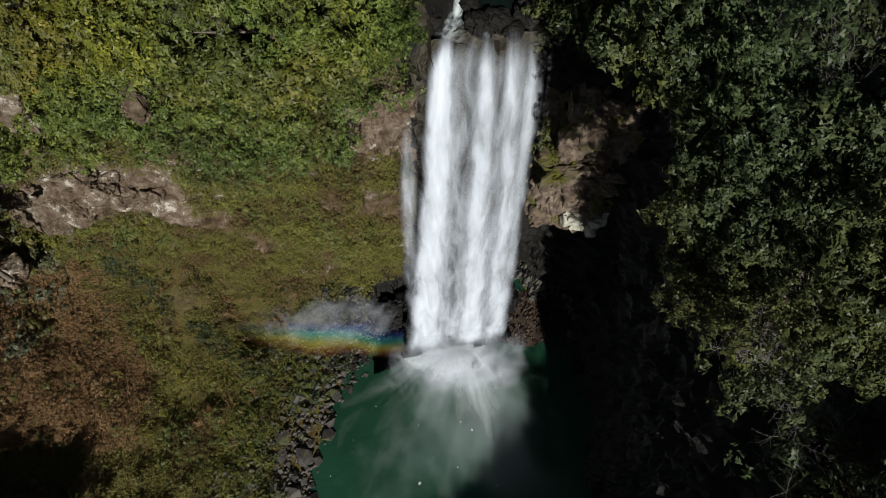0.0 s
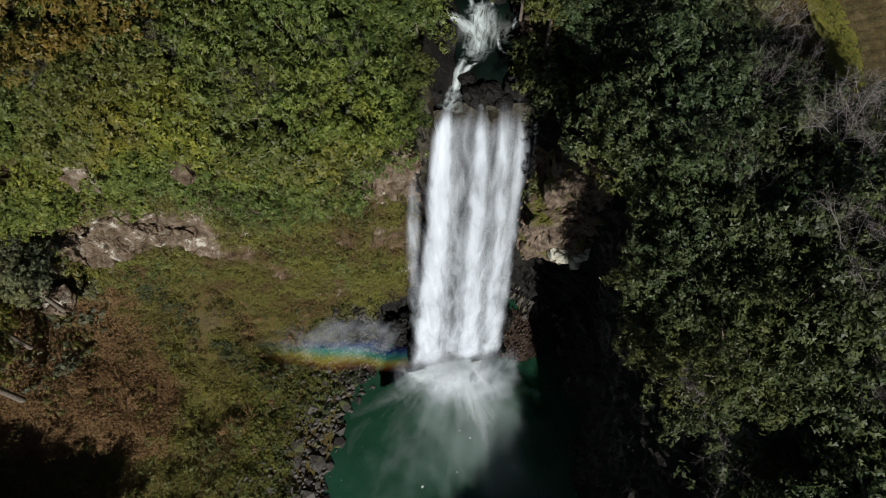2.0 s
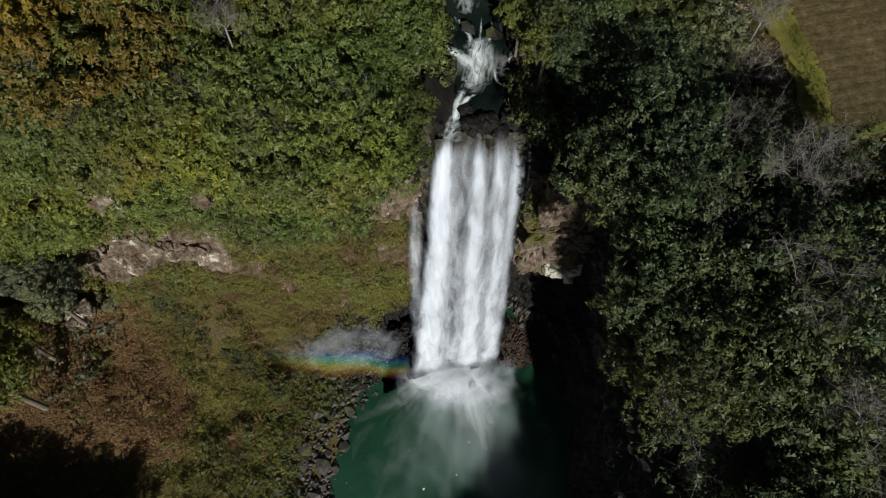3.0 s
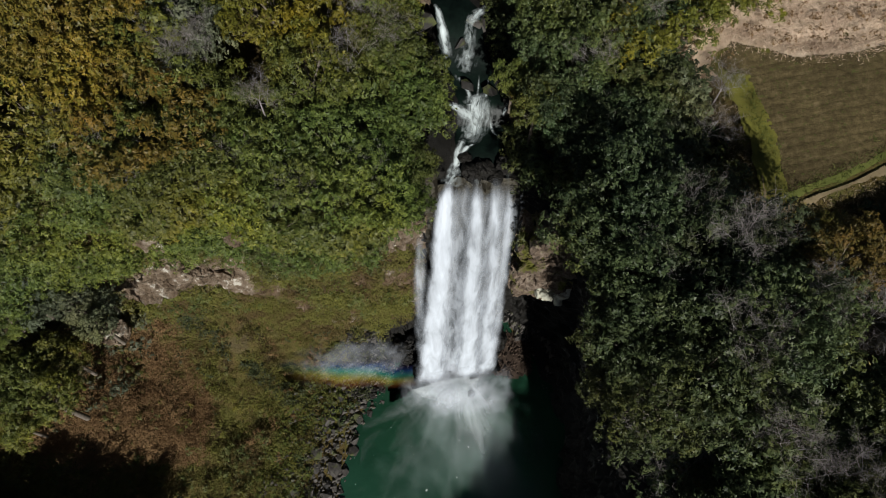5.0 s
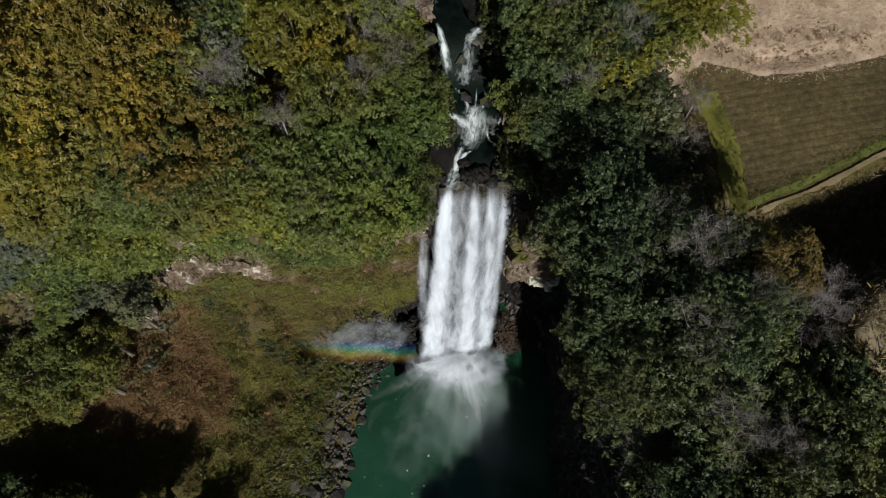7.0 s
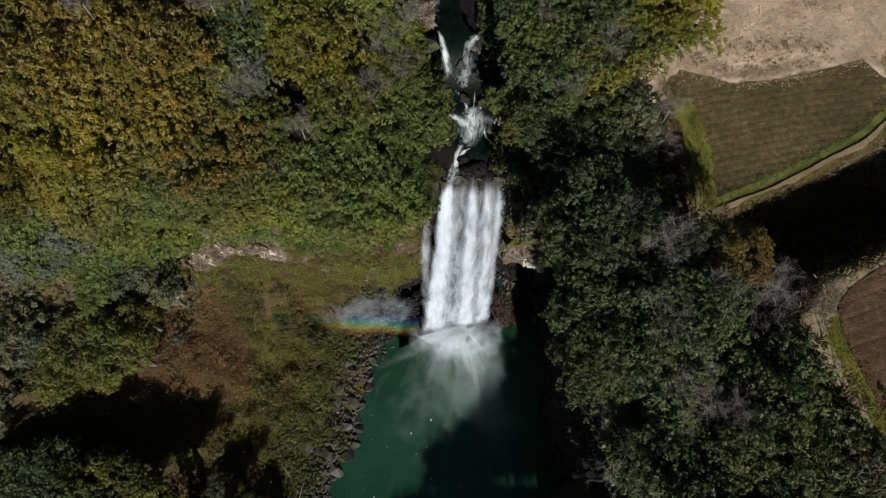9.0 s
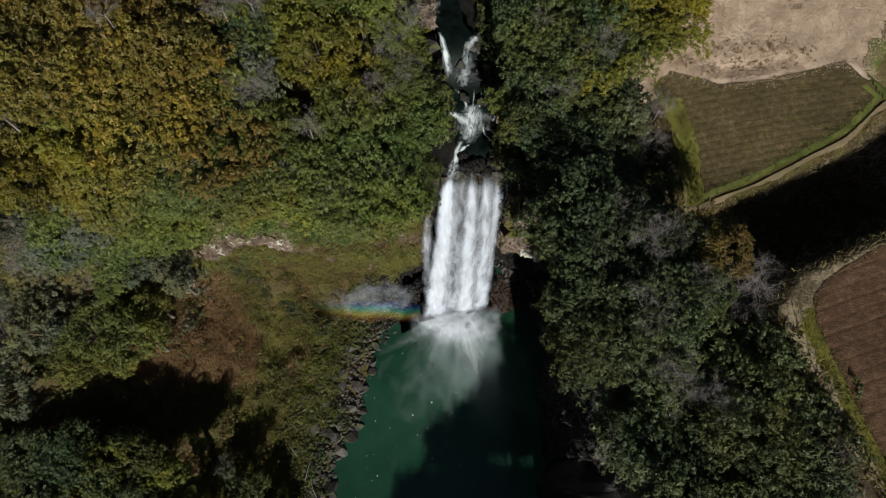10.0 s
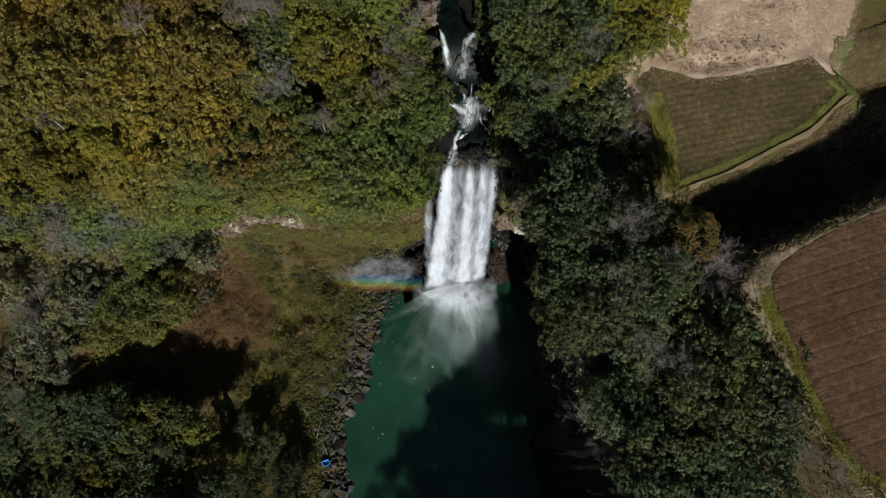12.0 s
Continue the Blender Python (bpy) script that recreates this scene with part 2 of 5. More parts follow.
M_FERN = grassy("red_brown_ferns", [(0.3, (0.078, 0.046, 0.022)), (0.5, (0.140, 0.084, 0.038)), (0.8, (0.22, 0.140, 0.070))], 0.12)
M_BLUE, n, l, b = material("blue_plastic", 0.45, 0.4)
l.new(ramp(n, l, noise_node(n, l, 4.0), [(0.3, (0.01, 0.16, 0.42)), (0.7, (0.02, 0.24, 0.60))]), b.inputs["Base Color"])


# ---- the lie of the land ----
def smooth(a, b, v):
    t = np.clip((v - a) / (b - a), 0, 1)
    return t * t * (3 - 2 * t)


def fractal(x, y, scale, octaves=4, seed=0.0):
    """Value noise between about -1 and 1, for arrays."""
    total, size = np.zeros_like(x), 1.0
    for o in range(octaves):
        u, v = x * scale * 2**o + 17.3 * o + seed, y * scale * 2**o - 9.1 * o + seed * 1.7
        iu, iv = np.floor(u), np.floor(v)
        fu, fv = u - iu, v - iv
        fu, fv = fu * fu * (3 - 2 * fu), fv * fv * (3 - 2 * fv)
        cell = lambda a, c: (np.sin(a * 127.1 + c * 311.7 + seed) * 43758.5453) % 1.0 * 2 - 1  # noqa: E731
        total += size * ((cell(iu, iv) * (1 - fu) + cell(iu + 1, iv) * fu) * (1 - fv)
                         + (cell(iu, iv + 1) * (1 - fu) + cell(iu + 1, iv + 1) * fu) * fv)
        size *= 0.5
    return total / 1.9


def away(x, y, line, closed=True):
    """The distance to a polygon's edge, minus inside; for an open line, plain distance."""
    pts = np.array(line, float)
    best, inside = np.full(x.shape, 1e9), np.zeros(x.shape, bool)
    count = len(pts) if closed else len(pts) - 1
    for k in range(count):
        (ax, ay), (bx, by) = pts[k], pts[(k + 1) % len(pts)]
        dx, dy = bx - ax, by - ay
        t = np.clip(((x - ax) * dx + (y - ay) * dy) / (dx * dx + dy * dy), 0, 1)
        best = np.minimum(best, np.hypot(x - ax - t * dx, y - ay - t * dy))
        if closed and ay != by:
            inside ^= ((ay > y) != (by > y)) & (x < (bx - ax) * (y - ay) / (by - ay) + ax)
    return np.where(inside, -best, best) if closed else best


RIM = [(-95, 36), (-60, 25), (-44, 20), (-36, 17.5), (-30, 20.5), (-24, 22.6), (-16, 22.2), (-8, 22.4), (-3, 24.4), (-0.5, 26.2), (5, 26.2), (8, 24.6),
       (11, 23.5), (12.5, 15), (12, 8), (13, 0), (16, -10), (21, -22), (22.6, -40), (21.6, -58), (15, -72), (5, -85), (-12, -104), (-95, -104)]
POOL = [(-3.4, 23.4), (-5.4, 19.9), (-8.0, 17.4), (-10.4, 15.0), (-11.3, 12.4), (-12.0, 8.0), (-12.6, 4.0), (-15.0, 1.2), (-15.8, -2), (-15.7, -5),
        (-14.4, -10), (-14, -20), (-18, -45), (6, -50), (17, -30), (16, -10), (15, 0), (14, 10), (11.2, 15.5), (8.2, 18.6), (6.0, 20.8), (4.6, 24), (0, 25)]
STREAM = [(1.8, 25.5), (2.0, 29), (2.0, 32), (0.6, 35), (-0.2, 38), (-2.2, 43), (-5, 60), (-3, 110)]
UPPER_FIELD = [(18.2, 32.2), (19.2, 33.6), (23.6, 32.4), (27.5, 32.8), (35, 34.8), (38.7, 31.4), (34.7, 27.6), (26.7, 23.4), (22.3, 21.6), (20.4, 21.2), (20.0, 26)]
BROWN_FIELD = [(60, 28), (37.9, 18.1), (32.8, 15.9), (28.6, 13.4), (27.2, 11.8), (27.2, 9.8), (28.3, 6.5), (29.7, 2.4), (31.1, -1.2), (33.1, -3.9), (40, -7), (60, -9)]
BANK = [(90, 46), (37.9, 18.9), (31.8, 16.1), (26.4, 13.7), (24.6, 11.3), (25.0, 8.8), (26.4, 6.5), (27.5, 3.7), (28.6, 0.6), (30.5, -2.5), (33.3, -5.6), (40, -9), (90, -20)]
GULLY = [(-27.6, 23.0), (-25.2, 21.5), (-22.2, 19.6), (-19.6, 17.7), (-17.6, 17.0)]
CREST = [(x - 0.5, y - 1.3) for x, y in GULLY]
RAVINE = [(21, 18.0), (25, 17.5), (30, 19.5), (36, 22.5), (42, 26), (60, 36), (90, 52)]


def tops(x, y):
    """The plateau's height on both sides of the stream."""
    left = 38.5 + smooth(-6, -34, x) * 6.5 + smooth(24, 60, y) * 8 * smooth(0, -12, x) + fractal(x, y, 0.07, 3, 8.0)
    left = left - smooth(-30, -60, x) * smooth(30, 0, y) * 10
    right = 39.6 + fractal(x, y, 0.09, 3, 2.0) * 0.6
    terrace = 41.6 + 0.15 * (y - 21.5)
    right = right + (terrace - right) * smooth(3.0, 0.3, away(x, y, UPPER_FIELD)) * smooth(16, 19, x)
    back = smooth(31.5, 34.5, y - 0.1 * (x - 20)) * smooth(13, 17, x)
    right = right + (terrace - right) * back
    right = right + (47.0 - right) * smooth(1.6, -0.4, away(x, y, BANK))
    right = right - 1.6 * smooth(4.5, 1.0, away(x, y, RAVINE, False)) * smooth(0.5, 2.5, away(x, y, BANK))
    # unseen ridge downstream, raised to shade the pool
    right = right + smooth(-60, -74, y) * 8
    return left + (right - left) * smooth(2, 6, x)


def lie(x, y):
    """The ground's height, how far up the cliff it is (0 to 1) and the signed distance to the rim."""
    s = away(x, y, RIM)
    d = np.maximum(away(x, y, POOL) + fractal(x, y, 0.45, 3, 15.0) * 0.55, -4)
    floor = np.where(d < 0, 0.3 * d, 0.08 * d + 0.022 * d**2 * smooth(0, 22, d) + 0.45 * smooth(0, 1.2, d))
    floor = floor + smooth(15, 23, y) * smooth(-17, -29, x) * 9 + smooth(-20, -34, x) * smooth(-2, 10, y) * 3
    floor = np.minimum(floor, 26) + fractal(x, y, 0.3, 5, 3.0) * np.clip(d * 0.14, 0, 1.2) + fractal(x, y, 0.62, 4, 9.0) * np.clip(d * 0.12, 0, 1.0) - 0.7 * smooth(0.35, 0.75, fractal(x, y, 0.34, 3, 44.0)) * smooth(2, 6, d)
    floor = floor + 6.5 * smooth(-6.5, 0.5, s) * smooth(-5, -10, x) * smooth(-34, -28, x)
    floor = floor - 1.7 * np.exp(-((away(x, y, GULLY, False) / 0.75) ** 2)) + 0.9 * np.exp(-((away(x, y, CREST, False) / 0.8) ** 2))
    top = tops(x, y)
    wide = 1.6 + smooth(-27, -40, x) * 8
    up = smooth(-1.0, 1.0, (s + 0.5 + fractal(x, y, 0.35, 3, 5.0) * 0.9) / wide)
    z = floor + (top - floor) * up
    c = away(x, y, STREAM, False)
    bed = 35.6 + smooth(27.5, 29, y) * 0.6 + smooth(30.2, 32.4, y) * 1.7 + smooth(33, 38.5, y) * 3.2 + smooth(40, 60, y) * 2
    z = np.where(y > 24.8, np.minimum(z, bed + np.maximum(c - 2.0, 0) ** 1.4 * 1.1), z)
    return z, up, s


def land(x, y):
    return lie(x, y)[0]


def hollowed(x, y):
    """The ground with the lower cliff drawn back under the rim."""
    z, up, s = lie(x, y)
    e = 0.3
    gx, gy = (away(x + e, y, RIM) - s) / e, (away(x, y + e, RIM) - s) / e
    back = 5.6 * smooth(-9, -1.6, s) * (1 - smooth(0.6, 0.95, up)) * smooth(-38, -31, x) * smooth(-4, 2, y)
    rough = fractal(x * 0.7 + z * 0.5, y * 0.7 - z * 0.8, 0.5, 4, 6.0) * 0.9 * smooth(0, 0.2, up) * smooth(1, 0.8, up)
    return x + gx * (back + rough), y + gy * (back + rough), z


def sheet(name, xs, ys, height, mat):
    gx, gy = np.meshgrid(xs, ys)
    px, py, pz = height(gx.ravel(), gy.ravel())
    w, hgt = len(xs), len(ys)
    k = np.arange((w - 1) * (hgt - 1))
    a = k // (w - 1) * w + k % (w - 1)
    me = bpy.data.meshes.new(name)
    me.from_pydata(np.stack([px, py, pz], -1), [], np.stack([a, a + 1, a + w + 1, a + w], -1).tolist())
    me.polygons.foreach_set("use_smooth", np.ones(len(k), bool))
    me.materials.append(mat)
    return new(name, me)


xs = np.unique(np.r_[np.linspace(-1500, -80, 20), np.arange(-80, -46, 1.0), np.arange(-46, 50, 0.35), np.arange(50, 80, 1.5), np.linspace(80, 1500, 20)])
ys = np.unique(np.r_[np.linspace(-1500, -101, 20), np.arange(-100, -16, 1.3), np.arange(-16, 46, 0.35), np.arange(46, 80, 1.5), np.linspace(80, 1500, 20)])
ground = tagged(sheet("ground", xs, ys, hollowed, M_GROUND), "rocky gorge ground with brown grass and bare cliff rock", "ground", kind="structure")
pool = tagged(sheet("water", np.linspace(-24, 20, 45), np.linspace(-60, 29, 90), lambda x, y: (x, y, 0 * x), M_WATER),
              "dark green plunge pool below the waterfall", "water", kind="structure")


# ---- trees ----
rng = np.random.default_rng(4)


def mesh_of(name, verts, faces, mat, flat=True):
    me = bpy.data.meshes.new(name)
    me.from_pydata(verts, [], faces)
    if not flat:
        me.polygons.foreach_set("use_smooth", np.ones(len(faces), bool))
    me.materials.append(mat)
    return me


def leaves(centres, radii, each, size, flatten=0.75, low=-0.35, bunch=11):
    """Folded leaf sprays in small rounded tufts on the outer shells of clumps: vertices and faces."""
    per = max(1, each // bunch)
    c, r = np.repeat(centres, per, 0), np.repeat(radii, per)
    d = rng.normal(size=(len(c), 3))
    d[:, 2] = np.where(d[:, 2] < low, -d[:, 2], d[:, 2])
    d /= np.linalg.norm(d, axis=1)[:, None]
    tuft = c + d * (r * rng.uniform(0.66, 1.08, len(c)))[:, None] * [1, 1, flatten]
    tuft, d = np.repeat(tuft, bunch, 0), np.repeat(d, bunch, 0)
    out = np.repeat(size * rng.uniform(1.0, 1.9, len(c)), bunch)[:, None]
    e = rng.normal(size=d.shape) + d * 0.9 + [0, 0, 0.5]
    e /= np.linalg.norm(e, axis=1)[:, None]
    at = tuft + e * out * rng.uniform(0.55, 1.0, (len(e), 1))
    nrm = e + rng.normal(size=d.shape) * 0.35 + [0, 0, 0.2]
    nrm /= np.linalg.norm(nrm, axis=1)[:, None]
    u = np.cross(nrm, rng.normal(size=d.shape))
    u /= np.linalg.norm(u, axis=1)[:, None]
    v = np.cross(nrm, u)
    ln = (size * rng.uniform(0.6, 1.35, len(at)))[:, None]
    wd = ln * rng.uniform(0.42, 0.66, len(at))[:, None]
    way = np.concatenate([u + 0.45 * v, 0.7 * v - u])
    way /= np.linalg.norm(way, axis=1)[:, None]
    at, nrm, ln, wd = (np.concatenate([a, a]) for a in (at, nrm, ln, wd))
    across = np.cross(nrm, way)
    tip = at + way * ln * 0.78 - nrm * ln * 0.12
    tri = np.stack([at + across * wd * 0.5 + way * ln * 0.2, tip, at - across * wd * 0.5 - nrm * ln * 0.05], 1)
    return tri.reshape(-1, 3), np.arange(len(at) * 3).reshape(-1, 3).tolist()


def limb(verts, faces, a, b, ra, rb, sides=5):
    """A tapered branch from a to b."""
    a, b = Vector(a), Vector(b)
    q = (b - a).to_track_quat("Z", "Y").to_matrix()
    n0 = len(verts)
    for p, r in ((a, ra), (b, rb)):
        for k in range(sides):
            g = 2 * math.pi * k / sides
            verts.append(p + q @ Vector((math.cos(g) * r, math.sin(g) * r, 0)))
    for k in range(sides):
        faces.append((n0 + k, n0 + (k + 1) % sides, n0 + sides + (k + 1) % sides, n0 + sides + k))


def branches(verts, faces, start, way, length, radius, depth, rand, spread=0.75, lift=0.1):
    end = start
    for k in range(3):
        way = (way + Vector((rand.gauss(0, 0.16), rand.gauss(0, 0.16), rand.gauss(0, 0.1) + lift * 0.5))).normalized()
        nxt = end + way * length / 3
        limb(verts, faces, end, nxt, radius * (1 - 0.2 * k), radius * (0.8 - 0.2 * k), 5 if depth > 1 else 3)
        end = nxt
        if depth and (k or depth < 3):
            for _ in range(2 if depth > 1 else 4):
                side = Vector((rand.gauss(0, 1), rand.gauss(0, 1), rand.gauss(0, 0.7) + lift)).normalized()
                branches(verts, faces, end, (way * (1 - spread) + side * spread).normalized(), length * rand.uniform(0.45, 0.75), radius * 0.5, depth - 1, rand, spread, lift)


def leafy_tree(name, mat, height, spread, clumps, each, size, label, seed, crown_low=0.35):
    global rng
    rng = np.random.default_rng(seed)
    root = new(name)
    v, f = [], []
    limb(v, f, (0, 0, -2.5), (0, 0, 0), 0.3, 0.26, 7)
    limb(v, f, (0, 0, 0), (0.1, 0, height * 0.45), 0.26, 0.17, 7)
    d = rng.normal(size=(clumps, 3))
    d[:, 2] = np.abs(d[:, 2]) * 0.9 - 0.25
    d /= np.linalg.norm(d, axis=1)[:, None]
    shell = rng.uniform(0.45, 1.0, clumps) ** 0.6
    c = d * shell[:, None] * [spread, spread, height * (1 - crown_low) * 0.55]
    c *= (1 + 0.22 * np.sin(np.arctan2(d[:, 1], d[:, 0]) * 3 + seed))[:, None]
    c[:, 2] += height * (crown_low + (1 - crown_low) * 0.38)
    for k in range(0, clumps, max(1, clumps // 14)):
        base = Vector((0.1, 0, height * rng.uniform(0.28, 0.45)))
        mid = base.lerp(Vector(c[k]), 0.55) + Vector((0, 0, -0.3))
        limb(v, f, base, mid, 0.10, 0.06, 5)
        limb(v, f, mid, c[k], 0.06, 0.02, 4)
    trunk = new("trunk", mesh_of("trunk", v, f, M_BARK, False))
    trunk.parent = root
    crown = new("crown", mesh_of("crown", *leaves(c, rng.uniform(0.55, 1.15, clumps) * spread * 0.235, each, size), mat))
    crown.parent = root
    return tagged(root, label, "tree")


def bare_tree(name, height, seed, label, depth=3):
    rand = random.Random(seed)
    root = new(name)
    v, f = [], []
    limb(v, f, (0, 0, -2), (0, 0, height * 0.3), 0.2, 0.14, 7)
    trunk = new("trunk", mesh_of("trunk", v, f, M_TWIG, False))
    trunk.parent = root
    for k in range(6):
        v, f = [], []
        g = k * 1.05 + rand.uniform(-0.3, 0.3)
        branches(v, f, Vector((0, 0, height * (0.2 + 0.02 * k))), Vector((math.cos(g), math.sin(g), rand.uniform(0.5, 1.3))).normalized(), height * 0.42, 0.045, depth, rand)
        bough = new("branch", mesh_of("branch", v, f, M_TWIG, False))
        bough.parent = root
    return tagged(root, label, "tree")


TALL = {"evergreen": 8.0, "dark": 9.0, "yellow": 8.5, "rust": 9.0, "grey": 6.0, "bare": 8.0}
KINDS = {
    "evergreen": [leafy_tree("broadleaf_tree", M_LEAF, 8.0, 3.3, 92, 120, 0.22, "evergreen broadleaf tree with a dense green crown", 11 + k) for k in range(4)],
    "dark": [leafy_tree("broadleaf_tree", M_DARK, 9.0, 3.8, 104, 126, 0.21, "tall dark evergreen tree overhanging the gorge", 21 + k) for k in range(4)],
    "yellow": [leafy_tree("autumn_tree", M_YELLOW, 8.5, 3.6, 92, 116, 0.22, "yellow-green tree in early autumn leaf", 31 + k) for k in range(3)],
    "rust": [leafy_tree("autumn_tree", M_RUST, 9.0, 3.8, 96, 116, 0.22, "rust-orange autumn tree on the hillside", 41 + k) for k in range(3)],
    "grey": [leafy_tree("thin_tree", M_GREY, 6.0, 2.6, 60, 80, 0.22, "grey-green thin-leaved tree on the slope", 51 + k) for k in range(3)],
    "bare": [bare_tree("bare_tree", 8.0, 61 + k, "leafless tree with pale grey branches", 3) for k in range(3)],
}
used = set()


def height_at(x, y):
    return float(land(np.array([x], float), np.array([y], float))[0])


def plant(kind, x, y, top, size=1.0, k=0):
    """A tree whose crown ends at the height top. Over the gorge's edge it leans out from a root behind the rim."""
    ob = KINDS[kind][k % len(KINDS[kind])]
    px, py, s = np.array([x], float), np.array([y], float), 0.0
    s = float(away(px, py, RIM)[0])
    fx, fy = x, y
    if -6.0 < s < 1.2 and y > -14 and top > 33:
        e = 0.4
        gx, gy = float(away(px + e, py, RIM)[0] - s) / e, float(away(px, py + e, RIM)[0] - s) / e
        fx, fy = x + gx * (1.3 - s), y + gy * (1.3 - s)
    base = height_at(fx, fy) - 0.3 * size
    if fx == x and fy == y:
        base = max(base, top - TALL[kind] * size * 1.25)
    way = Vector((x - fx, y - fy, max(top - base, 2.5)))
    turn = way.to_track_quat("Z", "Y").to_matrix().to_4x4()
    m = Matrix.Translation((fx, fy, base)) @ turn @ Matrix.Rotation((x * 7.3 + y * 3.1) % 6.28, 4, "Z") @ Matrix.Diagonal((size, size, way.length / TALL[kind], 1))
    if ob in used:
        return copy_thing(ob, m @ Matrix.Diagonal((1 / ob.scale.x, 1 / ob.scale.y, 1 / ob.scale.z, 1)))
    used.add(ob)
    ob.matrix_basis = m
    return ob

# ---- near-black rock: shade put into the colour on the right, wet where spray falls ----
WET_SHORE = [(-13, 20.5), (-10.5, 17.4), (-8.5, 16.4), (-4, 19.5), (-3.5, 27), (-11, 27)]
ground.data.materials.append(M_WET_AND_SHADE)
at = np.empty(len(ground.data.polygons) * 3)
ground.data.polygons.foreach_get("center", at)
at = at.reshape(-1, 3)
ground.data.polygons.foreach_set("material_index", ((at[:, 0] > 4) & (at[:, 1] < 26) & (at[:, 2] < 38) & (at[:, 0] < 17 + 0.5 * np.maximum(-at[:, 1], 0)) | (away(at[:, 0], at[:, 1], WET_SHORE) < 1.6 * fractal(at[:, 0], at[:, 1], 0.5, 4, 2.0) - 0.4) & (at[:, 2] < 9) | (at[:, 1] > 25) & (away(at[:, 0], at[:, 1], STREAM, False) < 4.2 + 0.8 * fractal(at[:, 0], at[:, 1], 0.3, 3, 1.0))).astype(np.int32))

# ---- the woods ----
# places on the canopy: x, y, the crown's top, kind of tree
CANOPY_RIGHT = [(12, 16.5, 52, "dark"), (9.8, 12.5, 50, "dark"), (16, 13, 52.5, "dark"), (8.6, 8, 46.5, "dark"), (8.3, 11, 47.5, "dark"), (8.8, 14, 49, "dark"), (14.5, 8, 51, "dark"), (19.5, 10, 52, "dark"), (20.5, 6, 50, "dark"),
                (24, 4.5, 50, "dark"), (15, 3, 47, "dark"), (18.8, -2, 48, "dark"), (22.8, -2.6, 48, "dark"), (19, -9, 48, "dark"), (26, -3, 49, "dark"),
                (6.5, 33, 46.5, "dark"), (9.5, 31.5, 48, "dark"), (11, 36, 50, "dark"), (8, 28.5, 45, "dark"), (13, 28.5, 46.5, "grey"), (15.5, 36, 49.5, "yellow"),
                (5.5, 39, 48.5, "dark"), (10.5, 42, 51, "evergreen"), (13.5, 24, 45, "dark"), (16.5, 40, 50, "yellow"), (19.5, 38.5, 49.5, "yellow"), (22, 42, 50, "yellow"), (16, 20, 47, "dark")]
CANOPY_LEFT = [(-3.2, 22.4, 42.5, "evergreen"), (-7, 18.2, 45, "evergreen"), (-13, 18.8, 44, "evergreen"), (-19, 18.8, 44, "evergreen"), (-6.5, 20.2, 47, "evergreen"), (-12, 21, 46.8, "evergreen"), (-17, 21.5, 47.5, "evergreen"), (-9, 26, 49.5, "evergreen"), (-3.5, 27.5, 46.5, "evergreen"),
               (-14, 27, 50, "evergreen"), (-10.5, 31.5, 52.5, "yellow"), (-20, 23, 51, "rust"), (-23.5, 26, 56, "rust"), (-28.5, 27, 58.5, "rust"), (-29, 21.5, 53, "yellow"), (-34, 26, 58, "rust"),
               (-16, 31, 53, "evergreen"), (-22, 20.6, 47, "evergreen"), (-37, 22, 54, "yellow"), (-5.5, 32.5, 48.5, "evergreen"), (-25, 33, 58, "rust"), (-17, 36, 55, "yellow"), (-27.5, 18.2, 43, "grey"),
               (-33, 18, 44, "grey"), (-41, 19, 46, "grey"), (-44, 26, 55, "yellow"), (-10, 38, 53, "evergreen"), (-50, 20, 46, "grey")]


def rim_at(x, y):
    return float(away(np.array([x], float), np.array([y], float), RIM)[0])


def to_line(x, y, line, closed=True):
    return float(away(np.array([x], float), np.array([y], float), line, closed)[0])


CLEAR = [(1.8, 12)] + STREAM                # no crown reaches over the stream and the falls


def wood(spots, x0, x1, y0, y1, step, keep, seed, size=1.0, group=""):
    """Trees set out unevenly; each takes its kind and its height from the nearest places on the canopy."""
    rand = random.Random(seed)
    made = 0
    y = y0
    while y < y1:
        x = x0 + (made % 2) * step * 0.5
        while x < x1:
            px, py = x + rand.uniform(-0.32, 0.32) * step, y + rand.uniform(-0.32, 0.32) * step
            if keep(px, py):
                near = sorted(spots, key=lambda p: (p[0] - px) ** 2 + (p[1] - py) ** 2)[:3]
                w = [1 / (0.6 + (p[0] - px) ** 2 + (p[1] - py) ** 2) for p in near]
                top = sum(p[2] * q for p, q in zip(near, w)) / sum(w) + rand.uniform(-1.9, 0.8)
                room = (to_line(px, py, CLEAR, False) - 2.4) / 4.2
                t = plant(near[0][3], px, py, top, min(size * rand.uniform(0.70, 1.22), room), rand.randrange(12))
                t["group"] = group
            x += step
        y += step * 0.87
        made += 1


